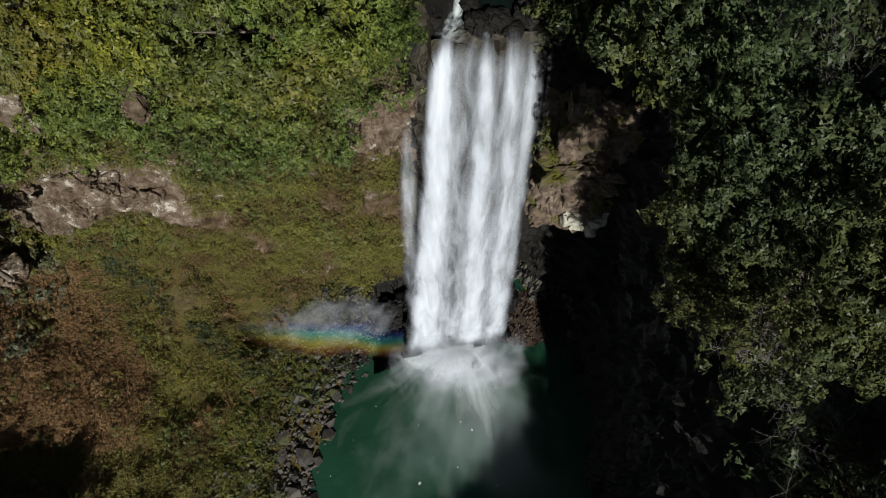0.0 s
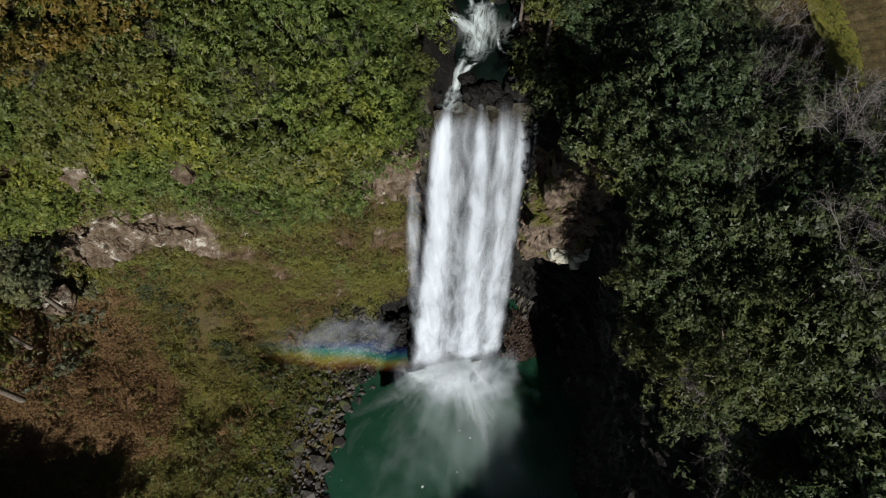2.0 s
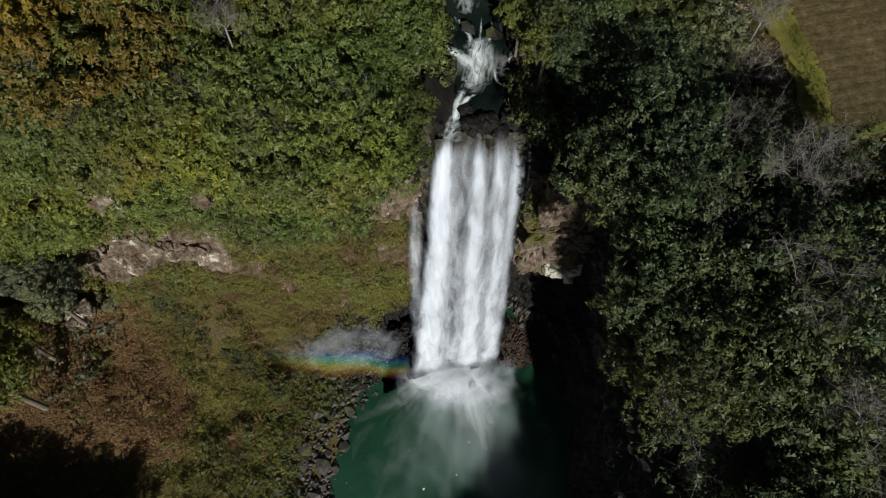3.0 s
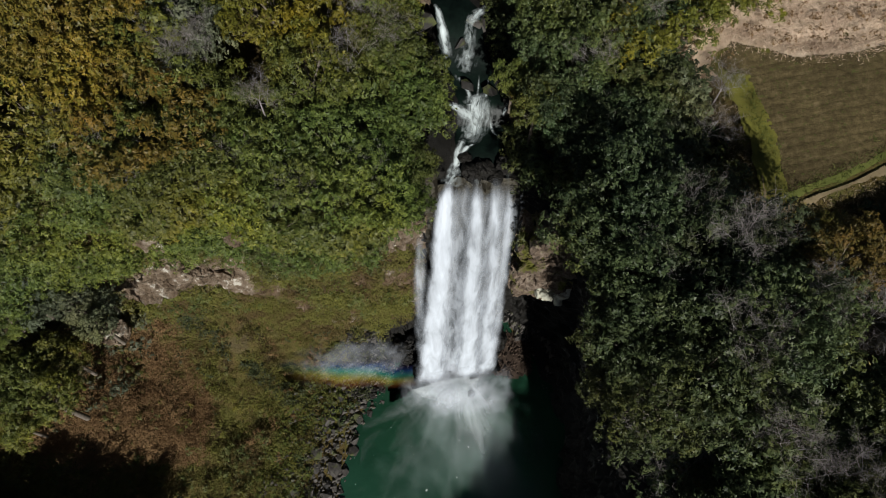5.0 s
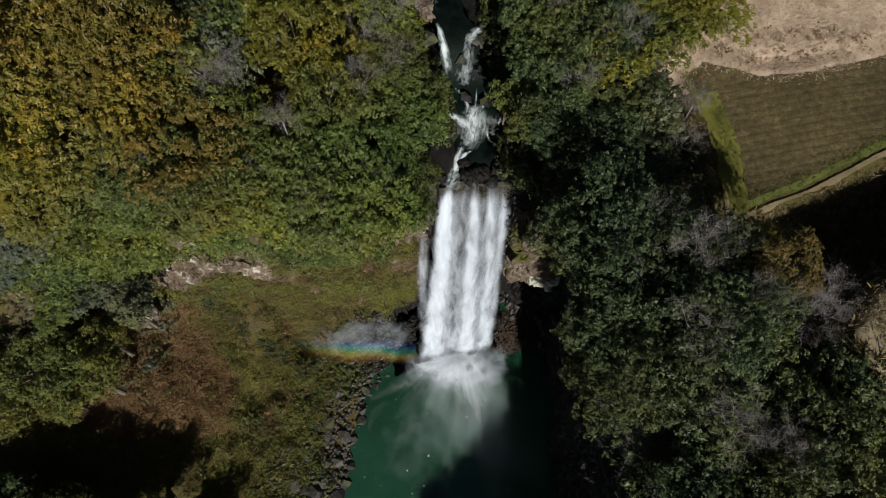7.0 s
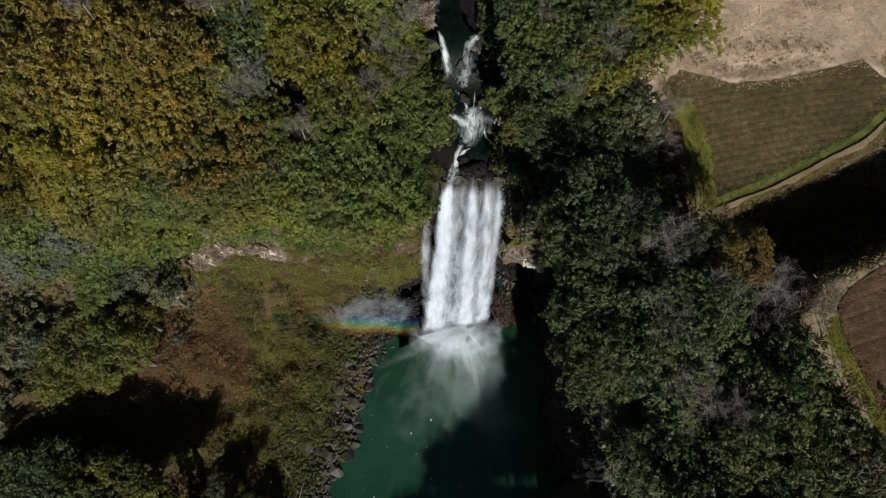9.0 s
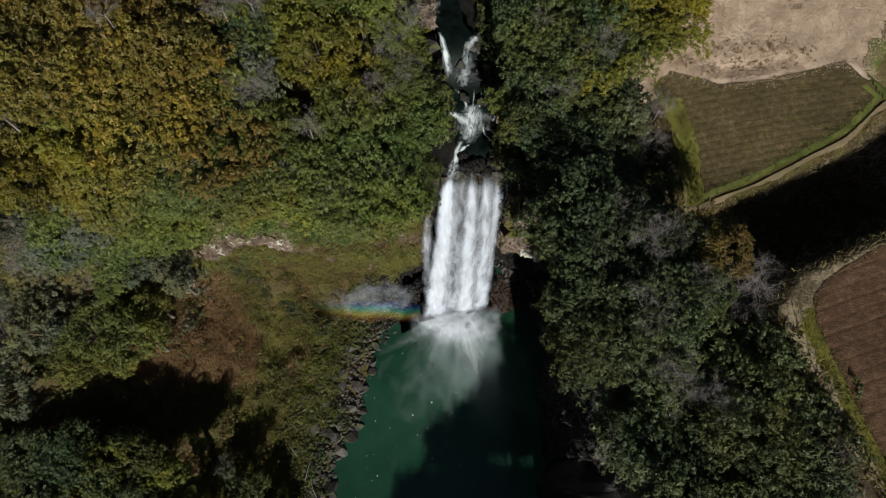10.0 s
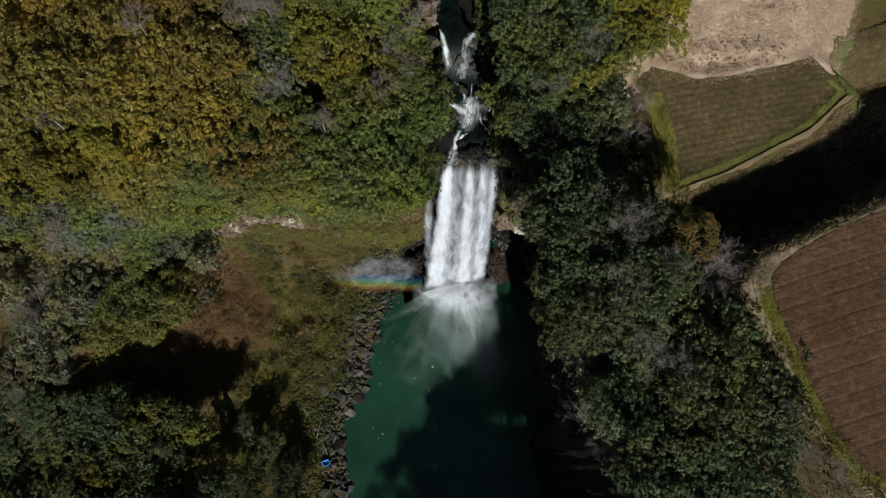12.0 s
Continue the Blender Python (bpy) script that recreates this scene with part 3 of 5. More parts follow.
OPEN = [(-11.8, 32.4, 3.9), (-13.6, 28.4, 2.0), (-17.0, 28.6, 2.4), (-17.6, 32.8, 2.2)]
in_the_open = lambda x, y: all(math.hypot(x - a, y - c) > r for a, c, r in OPEN)  # noqa: E731
wood(CANOPY_LEFT, -52, -0.5, 17.2, 44, 3.7, lambda x, y: rim_at(x, y) > -4.2 and in_the_open(x, y) and to_line(x, y, CLEAR, False) > 3.9, 5, group="trees on the cliff top")
wood(CANOPY_RIGHT, 5, 27, -14, 46, 3.7, lambda x, y: rim_at(x, y) > -4.6 and not (x < 16.8 and y < 7.4) and not (x < 8.2 and y < 27) and not (x > 18.7 and 7 < y < 18) and to_line(x, y, STREAM, False) > 3.4 and to_line(x, y, BANK) > 0.8
     and to_line(x, y, UPPER_FIELD) > 1.5 and not (y > 33 and x > 17 + (y - 33) * 0.75) and not (15 < x and 16.5 < y < 34) and not (6 < x < 11 and 22 < y < 27)
     and not (14 < x < 19 and -14 < y < -4), 6, group="trees on the right bank")

TREES = [
    ("evergreen", -2.6, 22.9, 40.4, 0.34), ("evergreen", -3.4, 24.4, 42.6, 0.45), ("evergreen", -3.4, 21.6, 43.2, 0.5), ("evergreen", -3.6, 26.6, 44.6, 0.5), ("evergreen", -3.9, 29.0, 46.2, 0.55), ("evergreen", -4.6, 31.6, 47.6, 0.6), ("evergreen", -5.4, 34.8, 48.6, 0.6), ("evergreen", -6.4, 38.5, 50, 0.7), ("yellow", -11.8, 32.2, 52.0, 1.0), ("yellow", -13.2, 35, 53, 0.9), ("grey", -17, 29.0, 50.6, 0.95), ("bare", -16.6, 28.2, 51, 0.7), ("bare", -6.2, 33.6, 49.2, 0.8),
    ("grey", -28.6, 16.8, 29.5, 0.6), ("grey", -30.5, 17.2, 34, 0.7), ("evergreen", -31.5, 14.5, 29, 0.6), ("grey", -33.5, 16, 38, 0.8), ("bare", -31, 18.2, 44.5, 0.8), ("bare", -36.5, 18, 45.5, 0.8), ("grey", -31.0, 18.4, 27, 0.6), ("grey", -33.0, 17.6, 28, 0.7), ("evergreen", -35.0, 16.4, 29, 0.6), ("grey", -29.2, 19.4, 25.5, 0.45), ("dark", 16.6, -5, 45.5, 0.7), ("dark", 17.6, -9, 46, 0.8), ("rust", 20.5, 14.8, 50.5, 0.5), ("rust", 20.0, 16.5, 49, 0.5), ("bare", 22.8, 13.0, 50, 0.7), ("bare", 18.0, 29.5, 46, 0.6), ("bare", 17.0, 26.5, 45, 0.6),
    ("dark", 9.4, 24.9, 46.6, 0.6), ("evergreen", 5.3, 27.6, 45.5, 0.5), ("evergreen", 3.9, 30.2, 44.6, 0.4), ("grey", 7.5, 27.7, 42, 0.5), ("dark", 11.5, 26.5, 46, 0.7), ("grey", 13.4, 25.4, 45, 0.8), ("rust", 5.7, 29.4, 44.4, 0.42), ("rust", 6.9, 28.0, 43.2, 0.35), ("grey", 8.8, 27.0, 43.8, 0.6),
    ("dark", 7.5, 12.0, 45, 0.6), ("dark", 8.0, 15.0, 49, 0.65), ("dark", 7.8, 9.8, 43, 0.5), ("bare", 13.2, 8.8, 40.5, 0.75), ("bare", 14.4, 8.0, 41.5, 0.75), ("bare", 12.4, 9.4, 40, 0.6), ("bare", 16.3, 5.2, 50.2, 0.8), ("bare", 15.1, -2.5, 43, 0.7), ("bare", 22.8, 12.3, 48.8, 0.8), ("bare", 14.9, 15.2, 52.4, 0.8),
    ("bare", 28.3, 0.6, 46.5, 0.5), ("bare", 29.6, -2, 46.8, 0.5), ("bare", 31.5, -3.8, 46.8, 0.5), ("bare", 9.5, 26.5, 46, 0.6), ("evergreen", -32.8, 11.2, 30, 0.9), ("grey", -41, 10.9, 33, 0.9),
    ("bare", 13.0, 7.0, 41.5, 0.8), ("dark", -17.5, 32.9, 52, 0.6), ("bare", 16.0, 6.8, 49, 0.7), ("bare", 14.2, 1.0, 39, 0.7), ("dark", 14.3, 3.8, 42, 0.35), ("bare", 19, 4, 50.5, 0.6),
    ("bare", 9.0, 15.5, 50.5, 0.5), ("bare", 5.2, 31.5, 44.5, 0.5),
    ("bare", -16, 28.5, 51, 0.6), ("bare", -18.5, 32.6, 55.5, 0.75), ("bare", -16.5, 33.5, 55, 0.7), ("bare", -4.2, 35.2, 50, 0.6), ("bare", -4.2, 31.2, 48.6, 0.6), ("bare", -5.5, 34.5, 48.5, 0.6), ("bare", -40, 15.0, 38, 0.9), ("bare", -46, 11, 33, 0.9),
    ("bare", -26, 20.5, 45, 0.6),
    # the left slope and its foot
    ("grey", -35.5, 15, 35, 0.9), ("evergreen", -38, 11.6, 30, 0.85), ("grey", -41.5, 13, 33, 1.0), ("grey", -46, 8, 30, 1.1), 
    ("evergreen", -34.2, 13.2, 29, 0.7), ("grey", -49, 13, 34, 1.2), ("evergreen", -45, 16, 37, 0.9), ("grey", -48.5, 3, 28, 1.1),
    ("dark", -47.5, -1, 26, 1.0), ("dark", -42, -1.0, 24.5, 0.9), ("evergreen", -36.5, -1.4, 25, 0.9), ("evergreen", -35, -6.5, 24, 0.9), ("yellow", -40, -6.5, 25, 0.9), ("evergreen", -40.5, 8.8, 27, 0.8), ("evergreen", -36.5, 9.6, 25, 0.6),
    ("evergreen", -31.5, -2.5, 21.5, 0.8), ("yellow", -29.5, -6.5, 20.5, 0.8), ("evergreen", -46, -7, 26, 1.1), ("grey", -25.0, -4.5, 11, 0.7), ("grey", -26.5, -9.5, 13, 0.8), ("grey", -26.8, -1.5, 13, 0.5),
    ("evergreen", -29.2, 0.8, 15, 0.35), ("evergreen", -52, -6, 27, 1.1), ("evergreen", -33, -11.5, 24, 1.0), ("evergreen", -40, -12, 26, 1.0), ("evergreen", -48, -13, 27, 1.0),
    ("grey", -22, -8, 8.5, 0.6), ("grey", -21, -12, 9, 0.7), ("grey", -44.5, 5, 30, 1.0), ("dark", -39.5, -0.6, 26, 0.8), ("dark", -33.8, -0.8, 23.5, 0.75), ("dark", -45, -1.2, 27, 0.9), ("evergreen", -38.5, -3.4, 25, 0.9), ("evergreen", -33.4, -4.2, 22.5, 0.8), ("evergreen", -43.5, -4.5, 26, 0.9),
    # those beyond y -14 stand out of view, added to deepen the slope's shade
    ("evergreen", -28.6, -10, 23, 0.9), ("evergreen", -36.5, -9.5, 25, 0.9), ("evergreen", -44, -10.5, 27, 0.9), ("evergreen", -29.8, -3.6, 19, 0.55), ("dark", -33, -16, 28, 1.0), ("dark", -39, -17, 29, 1.0), ("dark", -46, -17, 30, 1.0), ("dark", -29, -15, 26, 0.9),
    # unseen, added downstream on the gorge's right side to shade the pool
    ("dark", 20.8, -57, 43, 0.45), ("dark", 21.8, -66, 48, 0.7), ("dark", 22.4, -62, 46.5, 0.7), ("dark", 21.4, -69.5, 50, 0.7), ("dark", 23.4, -66, 49, 0.8), ("dark", 19.4, -69, 49.5, 0.7), ("dark", 18.2, -71.5, 51, 0.7), ("dark", 20.2, -64.5, 46.5, 0.6), ("dark", 19.0, -66.5, 47.5, 0.6), ("dark", 20.8, -60, 45.5, 0.45), ("dark", 20.9, -63, 47, 0.45), ("dark", 24, -40, 49, 0.9), ("dark", 23.4, -47, 49, 0.9), ("dark", 23, -54, 50, 1.0), ("dark", 22.6, -60, 50, 1.0), ("dark", 22.6, -64, 53, 1.1), ("dark", 20.6, -68, 53, 1.1), ("dark", 17, -73, 53, 1.1), ("dark", 12.5, -79, 53, 1.1), ("dark", 7, -87, 53, 1.2), ("dark", 14.6, -76, 53, 1.1), ("dark", 10, -83, 53, 1.1), ("dark", 20, -68, 52, 1.2), ("dark", 0, -93, 52, 1.2), ("dark", 13, -84, 53, 1.2),
]
for k, (kind, x, y, top, size) in enumerate(TREES):
    kind = "dark" if kind in ("evergreen", "grey") and x < -20 and y < -3 else kind
    plant(kind, x, y, top, size * (0.62 if kind == "bare" and top > 43 else 1.0), k)
for k, (x, y, top) in enumerate(((-5.2, 21.5, 47.4), (-9.8, 19.6, 47.2), (-14.6, 21.0, 47.6), (-19.2, 20.4, 47), (-12.0, 25.0, 49.4), (-17.5, 27.6, 51.4), (-7.0, 28.4, 49.6), (-22.6, 22.0, 51),
                                 (-25.2, 29.0, 58.6), (-33.0, 22.4, 55.6), (10.8, 14.6, 50.8), (14.2, 10.4, 52.2), (12.8, 18.0, 52), (17.6, 11.6, 53), (9.0, 30.2, 48), (12.4, 33.4, 49.6), (7.2, 36.0, 48.6))):
    plant("bare", x, y, top, 0.32 + 0.05 * (k % 4), k)
for kind in KINDS:
    for ob in KINDS[kind]:
        if ob not in used:
            for o in (*ob.children_recursive, ob):
                bpy.data.objects.remove(o)


# ---- the cliff ----
def veil(name, gx, gy, gz, density, flow_u, flow_v, mat, parent=None):
    """A grid of points, rows by columns, as a sheet with its density and its flow."""
    h, w = gx.shape
    k = np.arange((w - 1) * (h - 1))
    a = k // (w - 1) * w + k % (w - 1)
    quads = np.stack([a, a + 1, a + w + 1, a + w], -1)
    if density.max() > 0:
        quads = quads[density.ravel()[quads].max(1) > 0.012]
    me = mesh_of(name, np.stack([gx.ravel(), gy.ravel(), gz.ravel()], -1), quads.tolist(), mat, False)
    me.attributes.new("cover", "FLOAT", "POINT").data.foreach_set("value", np.clip(density, 0, 1).ravel().astype(np.float32))
    me.attributes.new("flow_map", "FLOAT_VECTOR", "POINT").data.foreach_set("vector", np.stack([flow_u, flow_v, 0 * flow_u], -1).ravel().astype(np.float32))
    ob = new(name, me)
    ob.parent = parent
    return ob


def along_rim(first, last, step):
    pts = np.array(RIM[first:last + 1], float)
    seg = np.hypot(*np.diff(pts, axis=0).T)
    at = np.arange(0, seg.sum(), step)
    cum = np.r_[0, np.cumsum(seg)]
    return np.interp(at, cum, pts[:, 0]), np.interp(at, cum, pts[:, 1])


def crag(u, v, scale, seed):
    """Broken rock: flat-faced blocks with cracks between."""
    out = np.empty(u.size)
    for i, (a, c) in enumerate(zip(u.ravel() * scale, v.ravel() * scale)):
        dist, spots = noise.voronoi(Vector((a, c, seed)))
        out[i] = (math.sin(spots[0].x * 12.9 + spots[0].y * 7.7) * 0.5) - 0.9 * max(0, 0.12 - (dist[1] - dist[0])) * 4
    return out.reshape(u.shape)


rx, ry = along_rim(3, 15, 0.30)
e = 0.5
nx = (away(rx + e, ry, RIM) - away(rx - e, ry, RIM)) / (2 * e)
ny = (away(rx, ry + e, RIM) - away(rx, ry - e, RIM)) / (2 * e)
kernel = np.ones(13) / 13
nx, ny = np.convolve(np.pad(nx, 6, "edge"), kernel, "valid"), np.convolve(np.pad(ny, 6, "edge"), kernel, "valid")
wide = np.hypot(nx, ny)
nx, ny = nx / wide, ny / wide
rows = np.linspace(0, 1, 130)[:, None]
foot = np.minimum(lie(rx - nx * 3, ry - ny * 3)[0], 30) - 1.2
head_z = np.where((rx > -1.5) & (rx < 5.4) & (ry > 24), 36.0, tops(rx, ry) + 0.2)
cz = foot + (head_z - foot) * rows
run = np.cumsum(np.r_[0, np.hypot(np.diff(rx), np.diff(ry))]) + 0 * cz
left_side = np.interp(cz, [0, 5, 12, 20, 24, 27, 33, 38, 45], [2.2, 2.8, 2.6, 1.5, 2.2, 1.6, 0.5, 0.1, 1.0])
right_side = np.interp(cz, [0, 10, 16, 18, 19.5, 21, 26, 31, 36, 42], [0.8, 2.4, 2.7, 2.4, 0.5, 0.1, 0.3, 0.4, 0.6, 1.0])
behind = np.interp(cz, [0, 12, 25, 36], [1.8, 1.6, 0.9, 0.05])
is_right, is_mid = smooth(4.2, 7.8, rx), smooth(-3.0, -1.0, rx) * smooth(7.8, 4.2, rx)
back = left_side * (1 - is_right) * (1 - is_mid) + right_side * is_right + behind * is_mid
back = back + fractal(run, cz, 0.22, 4, 21.0) * 0.9 + crag(run, cz * 1.5, 0.5, 4.0) * 0.75 + crag(run, cz * 1.8, 1.2, 9.0) * 0.32
cliff = veil("cliff", rx + nx * back, ry + ny * back, cz, 0 * cz, run, cz, M_CLIFF)
cliff.data.polygons.foreach_set("use_smooth", np.zeros(len(cliff.data.polygons), bool))
cliff.data.materials.append(M_WET_AND_SHADE)
cliff.data.materials.append(M_OUTCROP)
cliff.data.materials.append(M_PALE)
cliff.data.materials.append(M_SEEP)
cen = np.empty(len(cliff.data.polygons) * 3)
cliff.data.polygons.foreach_get("center", cen)
cen = cen.reshape(-1, 3)
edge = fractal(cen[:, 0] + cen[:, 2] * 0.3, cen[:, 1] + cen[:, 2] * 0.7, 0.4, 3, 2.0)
# right of the falls, wet also marks wall darkened to stand in for shade
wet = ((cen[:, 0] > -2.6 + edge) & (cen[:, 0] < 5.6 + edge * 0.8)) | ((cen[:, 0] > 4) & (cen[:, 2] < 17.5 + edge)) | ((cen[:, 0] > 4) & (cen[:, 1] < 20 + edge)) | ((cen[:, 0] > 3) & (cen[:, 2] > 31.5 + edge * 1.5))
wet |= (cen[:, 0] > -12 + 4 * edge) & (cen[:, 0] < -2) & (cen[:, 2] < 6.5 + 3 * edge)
# right wall: near-black put in for its shade, brown rock kept where lit
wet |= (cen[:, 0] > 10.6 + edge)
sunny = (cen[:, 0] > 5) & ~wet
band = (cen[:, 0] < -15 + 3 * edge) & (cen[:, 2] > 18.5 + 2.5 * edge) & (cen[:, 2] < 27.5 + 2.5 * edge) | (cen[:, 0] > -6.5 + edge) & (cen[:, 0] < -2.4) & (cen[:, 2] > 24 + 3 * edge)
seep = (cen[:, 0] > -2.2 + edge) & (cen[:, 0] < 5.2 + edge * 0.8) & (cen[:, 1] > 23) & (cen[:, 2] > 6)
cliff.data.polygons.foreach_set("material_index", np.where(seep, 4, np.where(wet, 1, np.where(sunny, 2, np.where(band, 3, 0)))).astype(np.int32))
tagged(cliff, "mossy brown rock cliff round the plunge pool, wet beside the falls, darkened for shade on the right", "cliff", kind="structure")
cz_flat = np.stack([(rx + nx * back).ravel(), (ry + ny * back).ravel(), cz.ravel()], -1)
cn_flat = np.stack([np.broadcast_to(-nx, cz.shape).ravel(), np.broadcast_to(-ny, cz.shape).ravel(), np.full(cz.size, 0.25)], -1)

# ---- what grows and lies on the ground ----
me = ground.data
gv = np.empty(len(me.vertices) * 3)
me.vertices.foreach_get("co", gv)
gv = gv.reshape(-1, 3)
gn = np.empty(len(me.vertices) * 3)
me.vertices.foreach_get("normal", gn)
gn = gn.reshape(-1, 3)
near = (np.abs(gv[:, 0]) < 52) & (gv[:, 1] > -16) & (gv[:, 1] < 46)
gv, gn = np.r_[gv[near], cz_flat], np.r_[gn[near], cn_flat]
on_cliff = np.r_[np.zeros(near.sum(), bool), np.ones(len(cz_flat), bool)]
g_rim, g_pool = away(gv[:, 0], gv[:, 1], RIM), away(gv[:, 0], gv[:, 1], POOL)
g_stream = away(gv[:, 0], gv[:, 1], STREAM, False)


def scatter(mask, count, seed, out=0.2):
    """Places on the ground where mask holds, a little off its surface."""
    global rng
    rng = np.random.default_rng(seed)
    ids = rng.choice(np.flatnonzero(mask), count)
    return gv[ids] + gn[ids] * out + rng.normal(size=(count, 3)) * 0.16


def undergrowth(name, mask, count, each, size, radius, mat, seed, label, out=0.3, bunch=9):
    p = scatter(mask, count, seed, out)
    r = rng.uniform(*radius, count)
    ob = new(name, mesh_of(name, *leaves(p, r, each, size, 0.8, bunch=bunch), mat))
    return tagged(ob, label, "undergrowth", kind="stuff")


def tufts(name, places, each, tall, mat, label, spread=0.25, thin=0.08):
    """Grass: narrow blades in tufts."""
    p = np.repeat(places, each, 0) + rng.normal(size=(len(places) * each, 3)) * [spread, spread, 0.03]
    lean = rng.normal(size=p.shape) * [0.5, 0.5, 0.1] + [0, 0, 0.8]
    lean /= np.linalg.norm(lean, axis=1)[:, None]
    side = np.cross(lean, rng.normal(size=p.shape))
    side /= np.linalg.norm(side, axis=1)[:, None]
    h = (tall * rng.uniform(0.5, 1.3, len(p)))[:, None]
    quad = np.stack([p - side * h * thin, p + side * h * thin, p + lean * h + side * h * thin * 0.3 + [0, 0, -0.05], p + lean * h * 0.9 - side * h * thin * 0.5], 1)
    ob = new(name, mesh_of(name, quad.reshape(-1, 3), np.arange(len(p) * 4).reshape(-1, 4).tolist(), mat))
    return tagged(ob, label, "grass", kind="stuff")


X, Y, Z = gv[:, 0], gv[:, 1], gv[:, 2]
patchy = fractal(X + Z * 0.6, Y - Z * 0.4, 0.16, 3, 12.0)
cliff_left = (X < -2.9) & (X > -36) & (g_rim > -3.2) & (g_rim < 3.0) & (Z > 24 + 3 * patchy + 4.5 * (X < -17)) & (g_stream > 2.4) & ~((X > -6.5) & (Z < 33 + 4 * patchy))
undergrowth("shrubs", cliff_left & on_cliff & (Z > 28.5 + 4 * patchy), 300, 480, 0.21, (0.6, 1.6), M_LEAF, 71, "olive-green shrubs hanging over the cliff face", 1.0)
undergrowth("shrubs", cliff_left, 190, 300, 0.18, (0.5, 1.4), M_SHRUB, 72, "dark green shrubs on the cliff face", 0.6)
bare_rock = on_cliff & (X < -18.5) & (X > -30.5) & (Z > 18.5 + 1.5 * patchy) & (Z < 26.0 + 2 * patchy)
undergrowth("shrubs", (X < -4.5) & (X > -34) & on_cliff & (Z < 30) & (Z > 4) & (patchy > 0.0) & ~bare_rock, 420, 64, 0.20, (0.25, 0.8), M_SHRUB, 77, "low olive growth on the lower cliff", 0.2)
slope_left = (X < -31) & (Z > 13) & ((Y > 12) | (X < -45)) & (g_rim < 6) & (patchy > -0.25)
undergrowth("shrubs", slope_left, 900, 44, 0.32, (0.4, 1.0), M_GREY, 73, "grey-green scrub on the steep slope", 0.4)
undergrowth("shrubs", slope_left & (patchy > 0.05), 500, 44, 0.32, (0.5, 1.1), M_SHRUB, 74, "green shrubs on the steep slope", 0.4)
right_top = (X > 4.5) & (X < 27) & (g_rim > -0.5) & (g_stream > 2.6) & (Z > 36) & (away(X, Y, BANK) > 0.3) & (away(X, Y, UPPER_FIELD) > 1.2) & ~((X > 17) & (Y > 32))
undergrowth("shrubs", right_top, 900, 40, 0.36, (0.4, 0.9), M_DARK, 75, "dark undergrowth below the trees", 0.3)
wall_right = (X > 5.5) & (X < 14) & (Y > 21.5) & on_cliff & (Z > 21) & (Z < 40) & (patchy > 0.15)
undergrowth("shrubs", wall_right, 130, 36, 0.24, (0.2, 0.5), M_SHRUB, 76, "green shrubs on the rock wall", 0.15)
undergrowth("shrubs", (g_stream > 2.4) & (g_stream < 5.0) & (Y > 29) & (X < -0.9) & (Z > 34), 220, 60, 0.2, (0.4, 0.9), M_LEAF, 113, "green bushes along the stream bank", 0.7)
undergrowth("shrubs", (g_stream > 2.6) & (g_stream < 5.5) & (Y > 26.5) & (X > 2.5) & (Z > 34), 200, 60, 0.2, (0.4, 0.9), M_DARK, 114, "dark green bushes along the stream bank", 0.6)
g_wet = away(X, Y, WET_SHORE)
talus = (X < -9) & (g_pool > 1.5) & (Z < 23) & (g_rim < 4) & ~on_cliff & (X > -42) & ((g_wet > 0) | (Z > 8))
tone = fractal(X, Y, 0.12, 3, 66.0)
tufts("dry_grass", scatter(talus & (g_pool > 6.5), 4000, 81, 0.0), 7, 0.30, M_DRY, "brown and olive dry grass on the slope")
tufts("dry_grass", scatter(talus & (patchy > -0.1) & (g_pool < 13), 2600, 82, 0.0), 8, 0.35, M_GREEN, "green grass and moss among the boulders")
RED_SLOPE = [(-37, 9), (-26.2, 9.5), (-26.4, 13), (-28.2, 18.5), (-30, 21.5), (-38, 19)]
g_red = away(X, Y, RED_SLOPE) + 2.2 * tone
undergrowth("moss", talus & (g_pool > 3.5) & (g_red > 0), 4200, 72, 0.13, (0.3, 0.95), M_MOSS, 83, "mounds of olive and yellow-green moss on the slope", -0.05, 3)
undergrowth("moss", (X > -30) & (X < -17) & (Y > 16) & (Z < 14) & (g_pool > 4), 1500, 66, 0.13, (0.3, 0.9), M_MOSS, 112, "olive moss along the gully under the cliff", 0.0, 3)
undergrowth("moss", (X < -4.5) & (X > -36) & on_cliff & (Z < 27) & (Z > 3) & (patchy > -0.45) & ~bare_rock, 3000, 64, 0.14, (0.2, 0.8), M_MOSS, 103, "olive moss and dry plants on the lower cliff", 0.1, 3)
undergrowth("ferns", talus & (g_red < 0.6), 2600, 66, 0.13, (0.3, 0.9), M_FERN, 104, "red-brown dead ferns on the slope", 0.05, 3)
undergrowth("ferns", talus & (g_pool > 6) & (tone < -0.15) & (g_red > 0), 260, 48, 0.18, (0.3, 0.8), M_FERN, 107, "patches of brown dead ferns between the moss", 0.1)
undergrowth("moss", talus & (g_pool > 2.5) & (g_pool < 8.5) & (patchy > -0.1), 700, 48, 0.18, (0.3, 0.9), M_GREEN, 108, "bright green moss above the boulders", 0.0)
# dark leaves added along the gully to read as its line of shade
undergrowth("shrubs", (away(X, Y, GULLY, False) < 0.8) & (Z < 14), 260, 54, 0.16, (0.3, 0.6), M_DARK, 115, "dark growth standing in for shade along the gully", 0.15)
